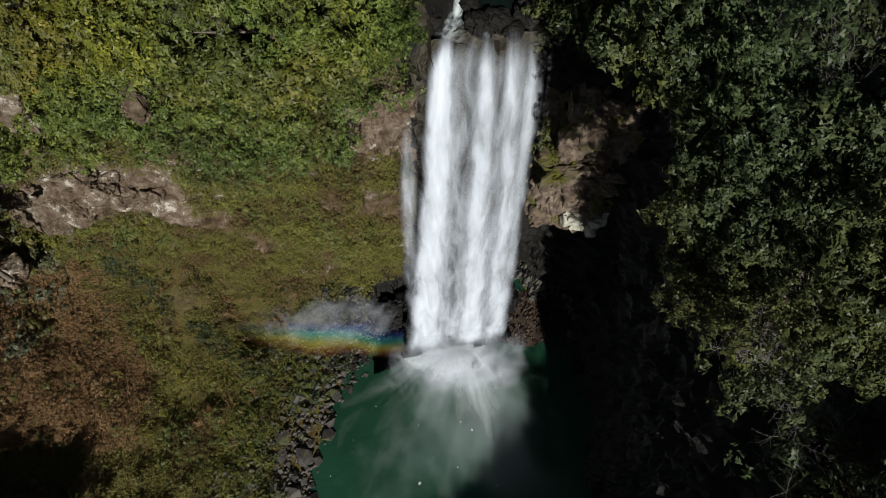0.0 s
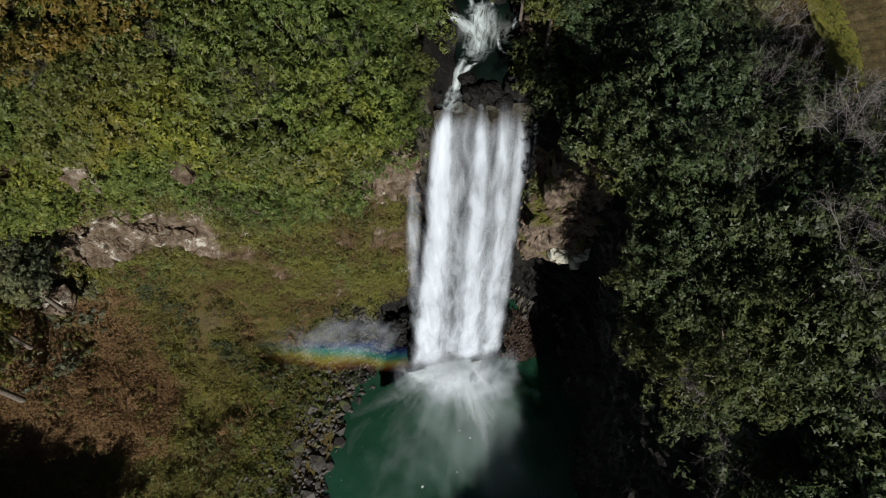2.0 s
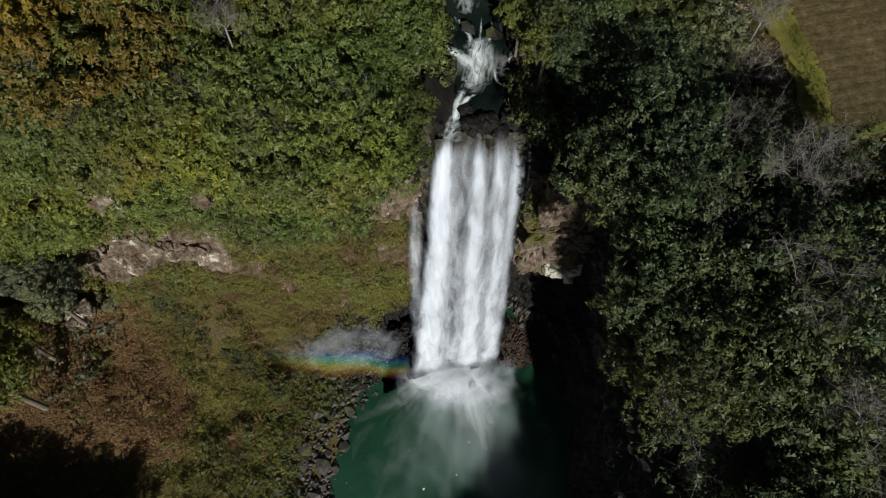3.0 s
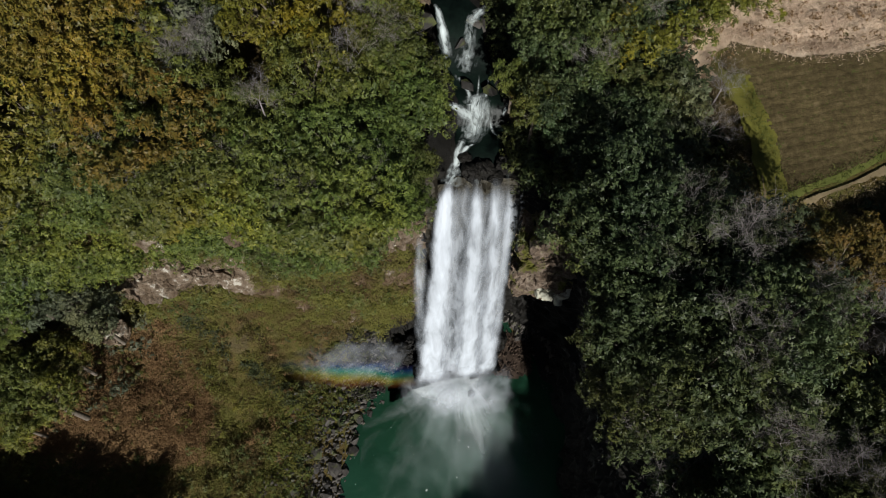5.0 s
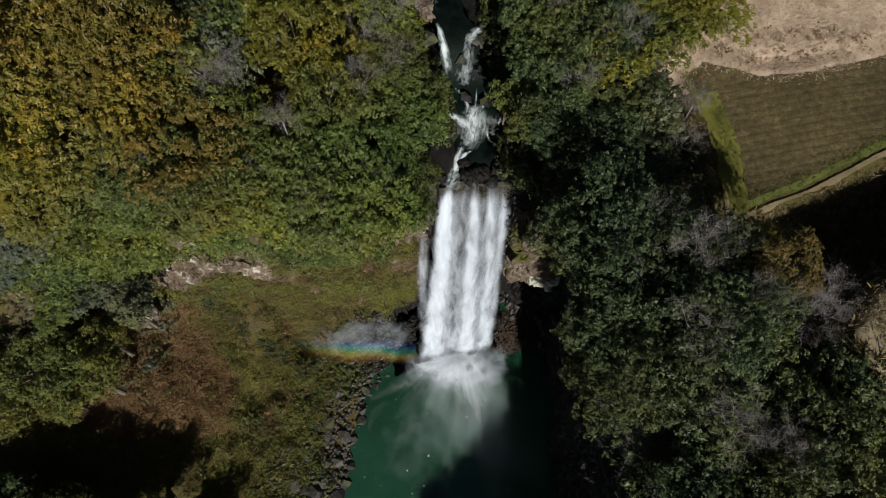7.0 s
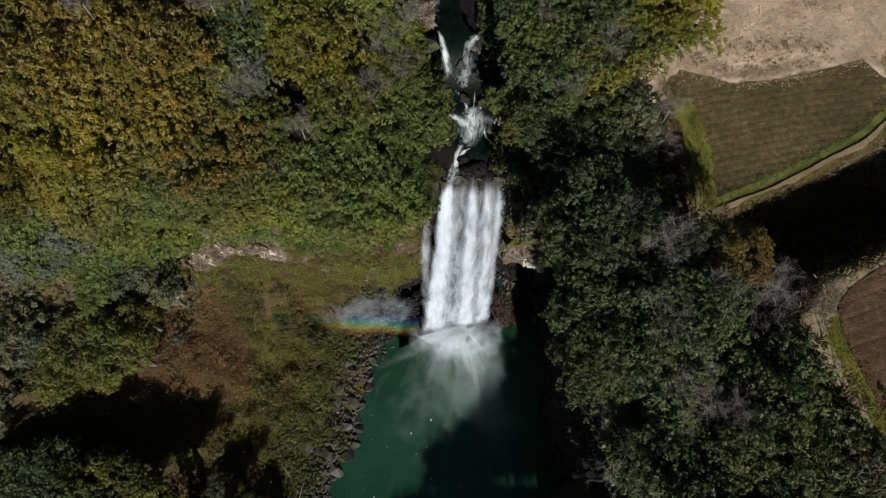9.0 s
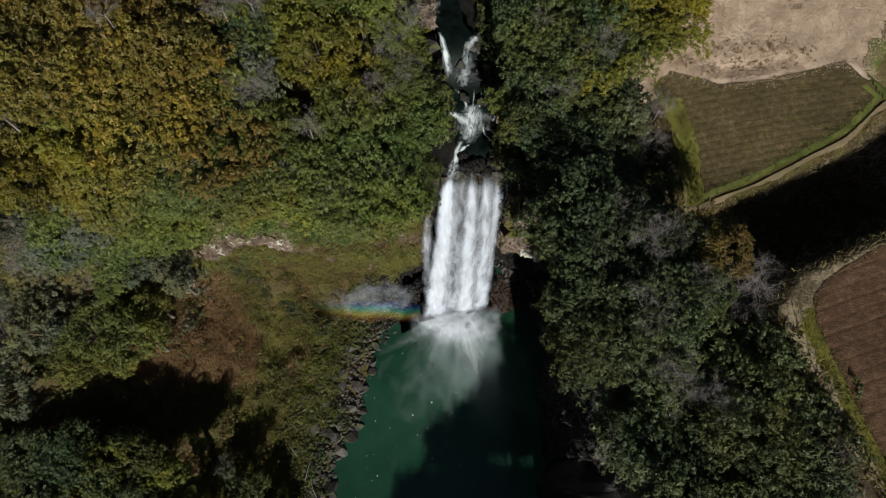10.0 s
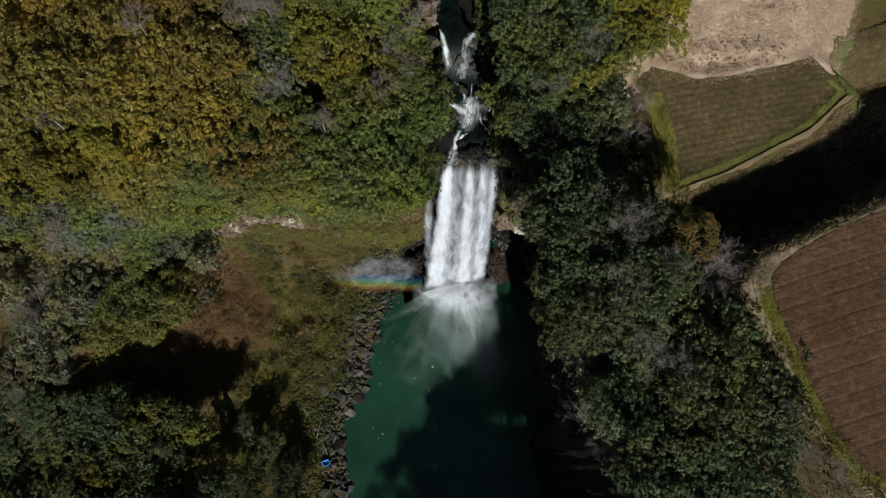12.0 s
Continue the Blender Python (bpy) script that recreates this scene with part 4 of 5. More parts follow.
# scattered dark bushes take the place of shadowed holes in the slope
undergrowth("shrubs", talus & (g_pool > 3) & (patchy < 0.1), 150, 60, 0.17, (0.35, 0.8), M_DARK, 116, "dark low bushes standing in for shaded holes on the slope", 0.25)
undergrowth("shrubs", talus & (g_pool > 4) & (patchy > 0.05), 300, 64, 0.22, (0.3, 0.9), M_SHRUB, 84, "low green bushes on the slope", 0.15)
undergrowth("shrubs", (X < -7) & (g_pool > 0.6) & (g_pool < 6) & ~on_cliff & (Y < 21) & (patchy > 0.0), 420, 32, 0.17, (0.15, 0.45), M_DARK, 109, "dark low plants growing between the boulders", 0.25)
undergrowth("moss", (away(X, Y, WET_SHORE) < 1.5) & (Z < 9) & ~on_cliff & (g_pool > 1.5), 420, 40, 0.16, (0.2, 0.6), M_DARK, 110, "dark wet moss at the foot of the cliff", 0.05)
reed_bed = (X > 15.5) & (Y > 31.5) & (away(X, Y, UPPER_FIELD) > -0.1) & (Y > 32.2 + 0.07 * (X - 20) - 0.6 * (X < 20)) & (X < 38.5 + 0.3 * (Y - 36)) & ~on_cliff
tufts("reeds", scatter(reed_bed, 15000, 85, 0.0), 9, 0.26, M_REED, "pale dead reeds behind the field", 0.35, 0.035)
undergrowth("shrubs", reed_bed & (patchy > 0.0) & (X < 32), 150, 24, 0.16, (0.2, 0.8), M_FERN, 86, "red-brown brambles in the reeds", 0.5)
ditch = (X > 19) & (away(X, Y, RAVINE, False) < 4) & (away(X, Y, BANK) > 0.5) & ~on_cliff
tufts("dry_grass", scatter(ditch, 1500, 87, 0.0), 9, 0.5, M_DRY, "brown grass in the shaded ditch")
tufts("dead_weeds", scatter(ditch & (patchy > 0.0), 700, 111, 0.0), 9, 0.6, M_REED, "pale dead weeds in the shaded ditch", 0.4, 0.05)


# ---- fields ----
def plot(name, mask, box, z, mat, label, cell=0.3):
    """A piece of tended ground: the cells of a fine grid that lie inside it."""
    gx, gy = np.meshgrid(np.arange(box[0], box[1], cell), np.arange(box[2], box[3], cell))
    h, w = gx.shape
    gz = z(gx, gy)
    k = np.arange((w - 1) * (h - 1))
    a = k // (w - 1) * w + k % (w - 1)
    inside = mask(gx + cell / 2, gy + cell / 2).ravel()[a]
    me = mesh_of(name, np.stack([gx.ravel(), gy.ravel(), gz.ravel()], -1), np.stack([a, a + 1, a + w + 1, a + w], -1)[inside].tolist(), mat, False)
    return tagged(new(name, me), label, "field", kind="structure")


def furrows(way, spacing, deep, every):
    """Low ridges along a direction, with a deeper wheel track at every so many."""
    cx, cy = -math.sin(radians(way)), math.cos(radians(way))

    def z(x, y):
        q = (x * cx + y * cy + 0.35 * np.sin(x * 0.16) + fractal(x, y, 0.5, 2, 4.0) * 0.10) / spacing
        groove = np.exp(-((((q % 1) - 0.5) * spacing / 0.11) ** 2)) * (0.55 + 0.45 * (np.floor(q) % every == 0))
        return land(x, y) + 0.16 - deep * groove + fractal(x, y, 1.5, 3, 7.0) * 0.045
    return z


inside = lambda line, d=0.0: (lambda x, y: away(x, y, line) < d)  # noqa: E731
FIELD_TWO = [(39.4, 37.3), (43, 38.7), (52, 41), (54, 36), (41.9, 32.0), (40.3, 31.8), (38.8, 34.2)]
plot("reed_ground", lambda x, y: (away(x, y, UPPER_FIELD) > -0.15) & (y > 32.0 + 0.07 * (x - 20) - 0.6 * (x < 20)) & (x < 38.2 + 0.3 * (y - 36)), (15.5, 42, 31, 60), lambda x, y: land(x, y) + 0.06 + fractal(x, y, 0.9, 3, 3.0) * 0.12, M_REED, "flattened pale dead reeds covering the bank", 0.3)
verge = lambda x, y: np.where(y > 31.0 + 0.09 * (x - 20), 0.0, np.where(x < 21.8, 1.4, 0.75))  # noqa: E731
plot("field", lambda x, y: away(x, y, UPPER_FIELD) < -verge(x, y) + 0.12 * fractal(x, y, 0.8, 2, 6.0), (17, 40, 20, 36), furrows(11, 0.62, 0.03, 1), M_CROP, "small tilled field with a green tinge and faint rows", 0.1)
plot("field", inside(BROWN_FIELD), (26, 46, -9, 24), furrows(20, 1.0, 0.04, 2), M_SOIL, "red-brown tilled field with straight rows", 0.09)
plot("field", inside(FIELD_TWO), (38, 54, 30, 42), furrows(30, 0.8, 0.05, 3), M_CROP, "second tilled field beyond a green strip", 0.2)
plot("grass_verge", lambda x, y: (away(x, y, BANK) < -0.1) & (away(x, y, BROWN_FIELD) > -0.2) & (y < 11) & (away(x, y, BROWN_FIELD) < 1.0 + 0.5 * fractal(x, y, 0.5, 3, 8.0)), (23, 42, -12, 12), lambda x, y: land(x, y) + 0.08 + fractal(x, y, 1.2, 2, 3.0) * 0.05, M_VERGE, "yellow-green grass verge round the brown field", 0.25)
plot("grass_path", lambda x, y: (away(x, y, BANK) < -0.1) & (away(x, y, BROWN_FIELD) > -0.2) & ((y >= 11) | (away(x, y, BROWN_FIELD) > 1.0 + 0.5 * fractal(x, y, 0.5, 3, 8.0))), (23, 46, -12, 26), lambda x, y: land(x, y) + 0.08 + fractal(x, y, 1.2, 2, 3.0) * 0.05, M_PATH, "pale dry grass path along the brown field", 0.25)
up_d = lambda x, y: away(x, y, UPPER_FIELD)  # noqa: E731
plot("grass_verge", lambda x, y: (up_d(x, y) > -verge(x, y) - 0.1 + 0.3 * fractal(x, y, 0.8, 3, 14.0)) & (up_d(x, y) < 0.3 + 0.35 * fractal(x, y, 0.7, 3, 4.0)) & (x < 21.8) & (y < 33), (16, 22, 19, 34), lambda x, y: land(x, y) + 0.17 + fractal(x, y, 1.2, 2, 3.0) * 0.04, M_VERGE, "yellow-green grass strip beside the tilled field", 0.07)
plot("grass_verge", lambda x, y: (up_d(x, y) > -0.85) & (up_d(x, y) < -0.38 + 0.25 * fractal(x, y, 0.9, 3, 5.0)) & (x >= 21.6) & (y < 31.0 + 0.09 * (x - 20)), (21, 41, 19, 36), lambda x, y: land(x, y) + 0.17 + fractal(x, y, 1.2, 2, 3.0) * 0.04, M_GREEN, "green grass strip along the tilled field", 0.08)
plot("grass_path", lambda x, y: (up_d(x, y) > -0.02 + 0.1 * fractal(x, y, 0.6, 2, 8.0)) & (up_d(x, y) < 0.36 + 0.35 * fractal(x, y, 0.7, 3, 5.0)) & (x >= 20.2) & (y < 31.0), (19, 41, 19, 36), lambda x, y: land(x, y) + 0.2 + fractal(x, y, 1.2, 2, 3.0) * 0.05, M_PATH, "pale dry earth edge above the shaded ditch", 0.08)
plot("grass_verge", lambda x, y: (away(x, y, FIELD_TWO) > -0.1) & (away(x, y, FIELD_TWO) < 1.9) & (x < 46) & (y < 37), (36, 48, 29, 40), lambda x, y: land(x, y) + 0.12, M_GREEN, "bright green grass strip between the fields", 0.25)
g_bank, g_brown, g_up = away(X, Y, BANK), away(X, Y, BROWN_FIELD), away(X, Y, UPPER_FIELD)
tufts("grass", scatter((g_bank < 0) & (g_brown > -0.1) & (g_brown < 1.3) & (Y < 11) & (X < 45), 1200, 88, 0.05), 8, 0.22, M_VERGE, "short yellow-green grass on the verge")
tufts("grass", scatter((g_bank < 0) & (g_brown > 0) & (Y >= 11) & (X < 45), 900, 89, 0.05), 8, 0.2, M_PATH, "short dry grass on the path")
tufts("grass", scatter((g_up > -1.2) & (g_up < -0.4) & (Y < 31) & (X > 17), 700, 90, 0.15), 8, 0.2, M_GREEN, "short green grass at the field's edge")
tufts("dry_grass", scatter((g_bank > -0.5) & (g_bank < 2.2) & (X > 20), 1500, 91, 0.0), 9, 0.5, M_DRY, "brown grass on the bank below the path")
tufts("dry_grass", scatter((g_up > 0.5) & (g_up < 1.9) & (Y < 31) & (X > 17), 1000, 105, 0.05), 9, 0.3, M_PATH, "pale dry grass along the field's outer edge")
undergrowth("shrubs", (X > 24) & (X < 42) & (away(X, Y, RAVINE, False) < 3.2) & (g_bank > 0.4) & ~on_cliff, 150, 36, 0.24, (0.3, 0.9), M_FERN, 106, "dry brown bushes in the shaded ditch", 0.3)


# ---- stones ----
def rock_mesh(name, seed, mat, flat=0.7, points=16):
    """An angular stone: the hull of uneven points, its corners a little worn."""
    rnd = random.Random(seed)
    bm = bmesh.new()
    for _ in range(points):
        p = Vector((rnd.gauss(0, 1), rnd.gauss(0, 1), rnd.gauss(0, 1))).normalized() * rnd.uniform(0.42, 0.62)
        bm.verts.new((p.x * rnd.uniform(0.8, 1.25), p.y, p.z * flat))
    hull = bmesh.ops.convex_hull(bm, input=bm.verts[:])
    bmesh.ops.delete(bm, geom=[g for g in hull["geom_interior"] if isinstance(g, bmesh.types.BMVert)], context="VERTS")
    me = bpy.data.meshes.new(name)
    bm.to_mesh(me)
    bm.free()
    me.materials.append(mat)
    return me


M_SHINGLE, n, l, b = material("brown_shingle", 0.85, 0.2)
l.new(ramp(n, l, calc(n, l, "ADD", calc(n, l, "MULTIPLY", n.new("ShaderNodeNewGeometry").outputs["Random Per Island"], 0.5), calc(n, l, "MULTIPLY", noise_node(n, l, 2.0), 0.5)),
           [(0.25, (0.016, 0.011, 0.008)), (0.55, (0.050, 0.034, 0.024)), (0.85, (0.14, 0.105, 0.08))]), b.inputs["Base Color"])
rock_meshes = [rock_mesh("boulder", k, M_BOULDER) for k in range(8)]


def water_worn(name, seed, mat):
    """A broken, water-worn rock: a lumpy ball with flats and cracks."""
    bm = bmesh.new()
    bmesh.ops.create_icosphere(bm, subdivisions=4, radius=0.5)
    for v in bm.verts:
        p = v.co.copy()
        dist, spots = noise.voronoi(p * 2.6 + Vector((seed * 3.1, 1, 2)))
        lift = 0.20 * noise.fractal(p * 2.2 + Vector((seed, 5, 3)), 1.0, 2.0, 5) + 0.12 * math.sin(spots[0].x * 11 + spots[0].z * 7) - 0.5 * max(0.0, 0.10 - (dist[1] - dist[0]))
        v.co = Vector((p.x, p.y, p.z * 0.72)) * (1 + 1.4 * lift)
    me = bpy.data.meshes.new(name)
    bm.to_mesh(me)
    bm.free()
    me.materials.append(mat)
    return me


wet_meshes = [water_worn("rock", 20 + k, M_WET_AND_SHADE) for k in range(5)]


def stone(meshes, x, y, z, size, k, label, group):
    ob = new(meshes[0].name, meshes[k % len(meshes)])
    ob.matrix_basis = Matrix.LocRotScale((x, y, z), Euler((0.5 * math.sin(k), 0.4 * math.cos(k * 1.7), k * 2.4)), (size * 1.15, size, size))
    return tagged(ob, label, "boulder", group)


rand = random.Random(9)
shore = np.flatnonzero((X < -6) & (g_pool > -0.6) & (g_pool < 7.5) & (Y < 20.5) & (Y > -13) & ~on_cliff)
placed = []
for k in range(6000):
    x, y, z = gv[rand.choice(shore)]
    d = to_line(x, y, POOL)
    if rand.random() < max(0, (d - 3.0) / 4.5):
        continue
    size = rand.choice((0.6, 0.8, 0.9, 1.1, 1.4, 1.9)) * (1.0 if y < 8 else 0.85)
    if any((x - a) ** 2 + (y - c) ** 2 < (0.36 * (size + q)) ** 2 for a, c, q in placed):
        continue
    placed.append((x, y, size))
    stone(rock_meshes, x, y, z + 0.10 * size, size, k, "dark angular basalt boulder on the pool shore", "boulders along the pool shore")
    if len(placed) >= 200:
        break
SHINGLE = [(4.6, 21.3), (5.8, 20.6), (8.2, 20.5), (9.8, 21.2), (10, 25.4), (6.2, 26.2), (4.8, 25)]
plot("shingle_bank", inside(SHINGLE), (3.5, 11.5, 19.5, 29), lambda x, y: 0.15 + 0.12 * np.clip(-away(x, y, SHINGLE), -0.5, 5) + fractal(x, y, 0.9, 3, 5.0) * 0.25, M_SHINGLE, "wet brown shingle bank beside the falls", 0.3)
pebbles = np.stack([rng.uniform(4.4, 10.5, 900), rng.uniform(20.4, 27, 900), np.zeros(900)], -1)
pebbles[:, 2] = 0.2 + 0.12 * np.clip(-away(pebbles[:, 0], pebbles[:, 1], SHINGLE), 0, 5)
pebbles = pebbles[away(pebbles[:, 0], pebbles[:, 1], SHINGLE) < 0.2]
small = scatter((X < -5) & (g_pool > -0.3) & (g_pool < 8) & ~on_cliff & (Y < 22), 3400, 95, 0.05)
small = np.r_[small, scatter((away(X, Y, WET_SHORE) < 0.3) & (Z < 8) & ~on_cliff & (g_pool > -0.3), 900, 97, 0.05), scatter((X > 4.6) & (X < 12) & (g_pool > -0.4) & (Y > 18) & (Z < 4), 500, 96, 0.05)]
tet = np.array([(0, 0, 0.5), (0.5, 0, -0.2), (-0.3, 0.45, -0.2), (-0.3, -0.45, -0.2), (0.1, 0.3, 0.3)])


def pebble_bed(name, places, low, high, mat, label):
    """Loose small stones, each a few flat faces."""
    sv = (places[:, None] + tet[None] * rng.uniform(low, high, (len(places), 1, 1)) ** 1.3 * rng.uniform(0.7, 1.3, (len(places), 5, 3))).reshape(-1, 3)
    sf = (np.arange(len(places))[:, None, None] * 5 + np.array([(0, 1, 4), (0, 4, 2), (0, 2, 3), (0, 3, 1), (1, 2, 4), (1, 3, 2)])[None]).reshape(-1, 3).tolist()
    return tagged(new(name, mesh_of(name, sv, sf, mat)), label, "stones", kind="stuff")


pebble_bed("stones", small, 0.1, 0.8, M_BOULDER, "small dark stones between the boulders")
pebble_bed("pebbles", pebbles, 0.1, 0.5, M_SHINGLE, "brown pebbles on the bank beside the falls")

for k, (x, y, z, size) in enumerate(((1.2, 26.9, 36.1, 1.5), (2.3, 27.3, 36.1, 1.7), (3.1, 26.6, 36.0, 1.2), (0.8, 28.1, 36.2, 1.0), (3.9, 27.6, 36.4, 1.5), (4.8, 28.5, 36.8, 2.0), (5.4, 30.3, 37.4, 2.2),
                                     (4.9, 32.0, 38.0, 1.8), (-0.9, 30.5, 37.2, 1.3), (0.9, 33.2, 38.6, 1.0), (2.6, 33.0, 38.6, 1.2), (0.2, 36.3, 40.0, 1.2), (-2.4, 35.0, 39.6, 1.6), (-2.8, 37.4, 40.8, 2.0), (-3.9, 40.5, 41.8, 2.2),
                                     (5.6, 27.0, 36.2, 1.6), (-1.6, 26.9, 36.4, 1.5), (1.5, 37.5, 40.6, 1.4), (-4.9, 22.6, 0.4, 2.4), (-6.2, 23.4, 0.8, 2.6), (-4.4, 24.2, 0.8, 2.6), (5.0, 23.6, 0.4, 2.2), (5.3, 25.0, 0.6, 2.6), (4.7, 22.2, 0.2, 1.6), (2.6, 18.4, 0.1, 0.9))):
    stone(wet_meshes if z < 38.5 else rock_meshes, x, y, z, size, k, "dark wet rock in the stream above the falls" if z > 5 else "dark wet rock at the foot of the falls", "rocks in the stream" if z > 5 else "rocks in the pool")


foot_ids = np.flatnonzero((away(X, Y, WET_SHORE) < 0.3) & (Z < 8) & (Z > -0.2) & (g_pool > -0.5) & ~on_cliff)
placed = []
for k in range(3000):
    x, y, z = gv[rand.choice(foot_ids)]
    size = rand.choice((0.6, 0.8, 0.9, 1.3))
    if any((x - a) ** 2 + (y - c) ** 2 < (0.42 * (size + q)) ** 2 for a, c, q in placed):
        continue
    placed.append((x, y, size))
    stone(rock_meshes if k % 3 == 0 else wet_meshes, x, y, z + 0.08 * size, size, k, "dark wet rock at the foot of the cliff", "rocks at the foot of the cliff")
    if len(placed) >= 44:
        break


def block(name, centre, size, mat, seed, label, flat=1.0):
    """A large weathered block that stands out of the cliff."""
    bm = bmesh.new()
    bmesh.ops.create_cube(bm, size=1.0)
    bmesh.ops.subdivide_edges(bm, edges=bm.edges[:], cuts=22, use_grid_fill=True)
    for v in bm.verts:
        c = v.co.copy()
        c = c * 0.72 + c.normalized() * 0.24
        p = Vector((c.x * size[0], c.y * size[1], c.z * size[2]))
        dist, spots = noise.voronoi(p * 0.62 + Vector((seed, 0, 0)))
        n3 = noise.fractal(p * 0.5 + Vector((seed, 3, 1)), 1.0, 2.0, 5)
        near2, spots2 = noise.voronoi(p * 1.5 + Vector((0, seed, 0)))
        p += c.normalized() * (0.16 * math.sin(spots2[0].y * 17) - 0.8 * max(0.0, 0.12 - (near2[1] - near2[0])))
        p += c.normalized() * (0.45 * n3 + 0.25 * math.sin(spots[0].x * 13) - 0.5 * max(0.0, 0.14 - (dist[1] - dist[0])) * 5)
        v.co = p
    me = bpy.data.meshes.new(name)
    bm.to_mesh(me)
    bm.free()
    me.materials.append(mat)
    ob = new(name, me)
    ob.location = centre
    return tagged(ob, label, "rock")


outcrop = block("rock_outcrop", (8.6, 25.2, 22.6), (5.2, 3.4, 6.6), M_OUTCROP, 3.0, "large brown rock outcrop beside the falls, patched with moss")
block("mineral_crust", (9.6, 23.3, 21.0), (2.4, 1.5, 1.5), M_LIME, 8.0, "whitish mineral crust on the brown rock outcrop")
block("rock_outcrop", (8.6, 25.4, 30.5), (3.6, 3.0, 5.6), M_OUTCROP, 5.0, "upper brown rock outcrop under the trees")
block("rock_outcrop", (-2.9, 41.2, 41.6), (1.5, 3.6, 2.2), M_OUTCROP, 17.0, "sunlit brown rock on the stream bank")
block("rock_outcrop", (4.9, 31.0, 37.6), (1.2, 2.8, 3.2), M_OUTCROP, 19.0, "grey-brown rock wall beside the stream")
for k, (x, y, z, sx, sz) in enumerate(((-16.4, 21.6, 36.4, 1.3, 2.2), (-22.2, 21.0, 35.6, 1.3, 2.2), (-3.6, 24.6, 31.8, 2.2, 3.2), (-27.6, 23.2, 21.4, 3.0, 2.4), (-25.0, 23.6, 22.6, 3.4, 2.6), (-22.4, 24.0, 21.2, 3.4, 2.0),
                                       (-29.0, 21.8, 25.0, 2.4, 1.8), (-25.6, 23.2, 25.0, 2.8, 1.6), (-20.2, 24.3, 20.6, 2.6, 1.5), (-31.5, 18.2, 20.0, 1.6, 1.4))):
    block("rock_ledge", (x, y + 0.35, z), (sx, 1.5, sz), M_PALE, 11.0 + k, "weathered brown and pale rock ledge in the overgrown cliff")


# ---- the waterfall ----
def falling(name, drops, left, right, cover, seed, ahead=0.0):
    """A sheet or a strand of the falls, from its left to its right edge at given parts of the drop."""
    drop = (drops[0] + (drops[-1] - drops[0]) * np.linspace(0, 1, 170) ** 1.15)[:, None]
    w = np.linspace(0, 1, 40)[None, :]
    a, c = np.interp(drop, drops, left), np.interp(drop, drops, right)
    x = a + (c - a) * w + fractal(w * 3 + 0 * drop, drop * 11 + 0 * w, 1.0, 3, seed) * 0.13
    foot_y = 18.9 + 2.4 * np.clip((x + 5.1) / 10.9, 0, 1)
    fall_t = np.sqrt(drop) * 0.55 + drop * 0.45
    y = 26.2 + (foot_y - 26.2) * fall_t - ahead * smooth(0.0, 0.2, drop) + fractal(x * 0.8, drop * 6, 1.0, 2, seed + 2) * 0.25 * smooth(0.0, 0.1, drop)
    z = 36.45 * (1 - drop) + 0.15 + 0 * w
    side = smooth(0, 0.45, w) * smooth(1, 0.55, w) if name == "strand" else smooth(0, 0.14, w) * smooth(1, 0.88, w)
    ragged = 0.022 + 0.03 * fractal(x * 2.2, 0 * x, 1.0, 3, seed + 4)
    d = np.interp(drop, drops, cover) * side * smooth(drops[0] - 0.02, drops[0] + 0.04 + ragged + 0.1 * (drops[0] > 0), drop) * smooth(1.03, 0.90, drop)
    return veil(name, x, y, z, d, x * 0.9 + seed, drop * 37 + seed * 5 + 0 * w, M_FALL, fall)


fall = tagged(new("waterfall"), "white waterfall dropping in strands from a dark rock lip", "waterfall")
falling("curtain", [0, 0.07, 0.14, 0.31, 0.54, 0.85, 1], [-0.9, -1.5, -1.8, -2.3, -3.0, -3.9, -4.3], [5.4, 5.5, 5.5, 5.5, 5.5, 5.8, 6.1], [0.34, 0.42, 0.46, 0.5, 0.54, 0.6, 0.65], 1.0)
STRANDS = (  # parts of the drop, middle, half width, cover
    ([0, 0.07, 0.14, 0.30, 0.52, 0.81, 1], [-0.2, -0.65, -0.8, -0.95, -1.5, -2.0, -2.2], [1.0, 1.15, 1.3, 1.7, 2.0, 2.3, 2.5], [1.0, 0.95, 0.92, 0.86, 0.85, 0.9, 0.95]),
    ([0.08, 0.21, 0.30, 0.51, 0.80], [-2.5, -2.7, -2.8, -3.05, -3.3], [0.6, 0.75, 0.8, 0.85, 0.8], [0.2, 0.5, 0.52, 0.42, 0.2]),
    ([0, 0.07, 0.14, 0.31, 0.54, 0.85, 1], [1.7, 1.8, 1.9, 1.82, 1.84, 2.0, 2.1], [0.8, 0.9, 1.1, 1.4, 1.75, 2.1, 2.2], [0.72, 0.76, 0.74, 0.72, 0.78, 0.88, 0.95]),
    ([0, 0.07, 0.14, 0.31, 0.54, 0.85, 1], [3.1, 3.26, 3.4, 3.6, 3.8, 4.1, 4.2], [0.6, 0.8, 1.0, 1.3, 1.55, 1.8, 1.9], [0.7, 0.68, 0.62, 0.6, 0.64, 0.75, 0.85]),
    ([0, 0.07, 0.17, 0.32, 0.56, 0.8], [3.95, 4.3, 4.35, 4.5, 4.7, 4.9], [0.4, 0.6, 0.7, 0.8, 0.8, 0.8], [0.5, 0.55, 0.5, 0.45, 0.38, 0.25]),
    ([0, 0.05, 0.14, 0.3], [5.0, 5.25, 5.4, 5.35], [0.3, 0.4, 0.45, 0.45], [0.15, 0.28, 0.22, 0.05]))
for k, (drops, middle, half, cover) in enumerate(STRANDS):
    falling("strand", drops, [m - h for m, h in zip(middle, half)], [m + h for m, h in zip(middle, half)], cover, 5.0 + 3 * k, 0.25 + 0.07 * k)


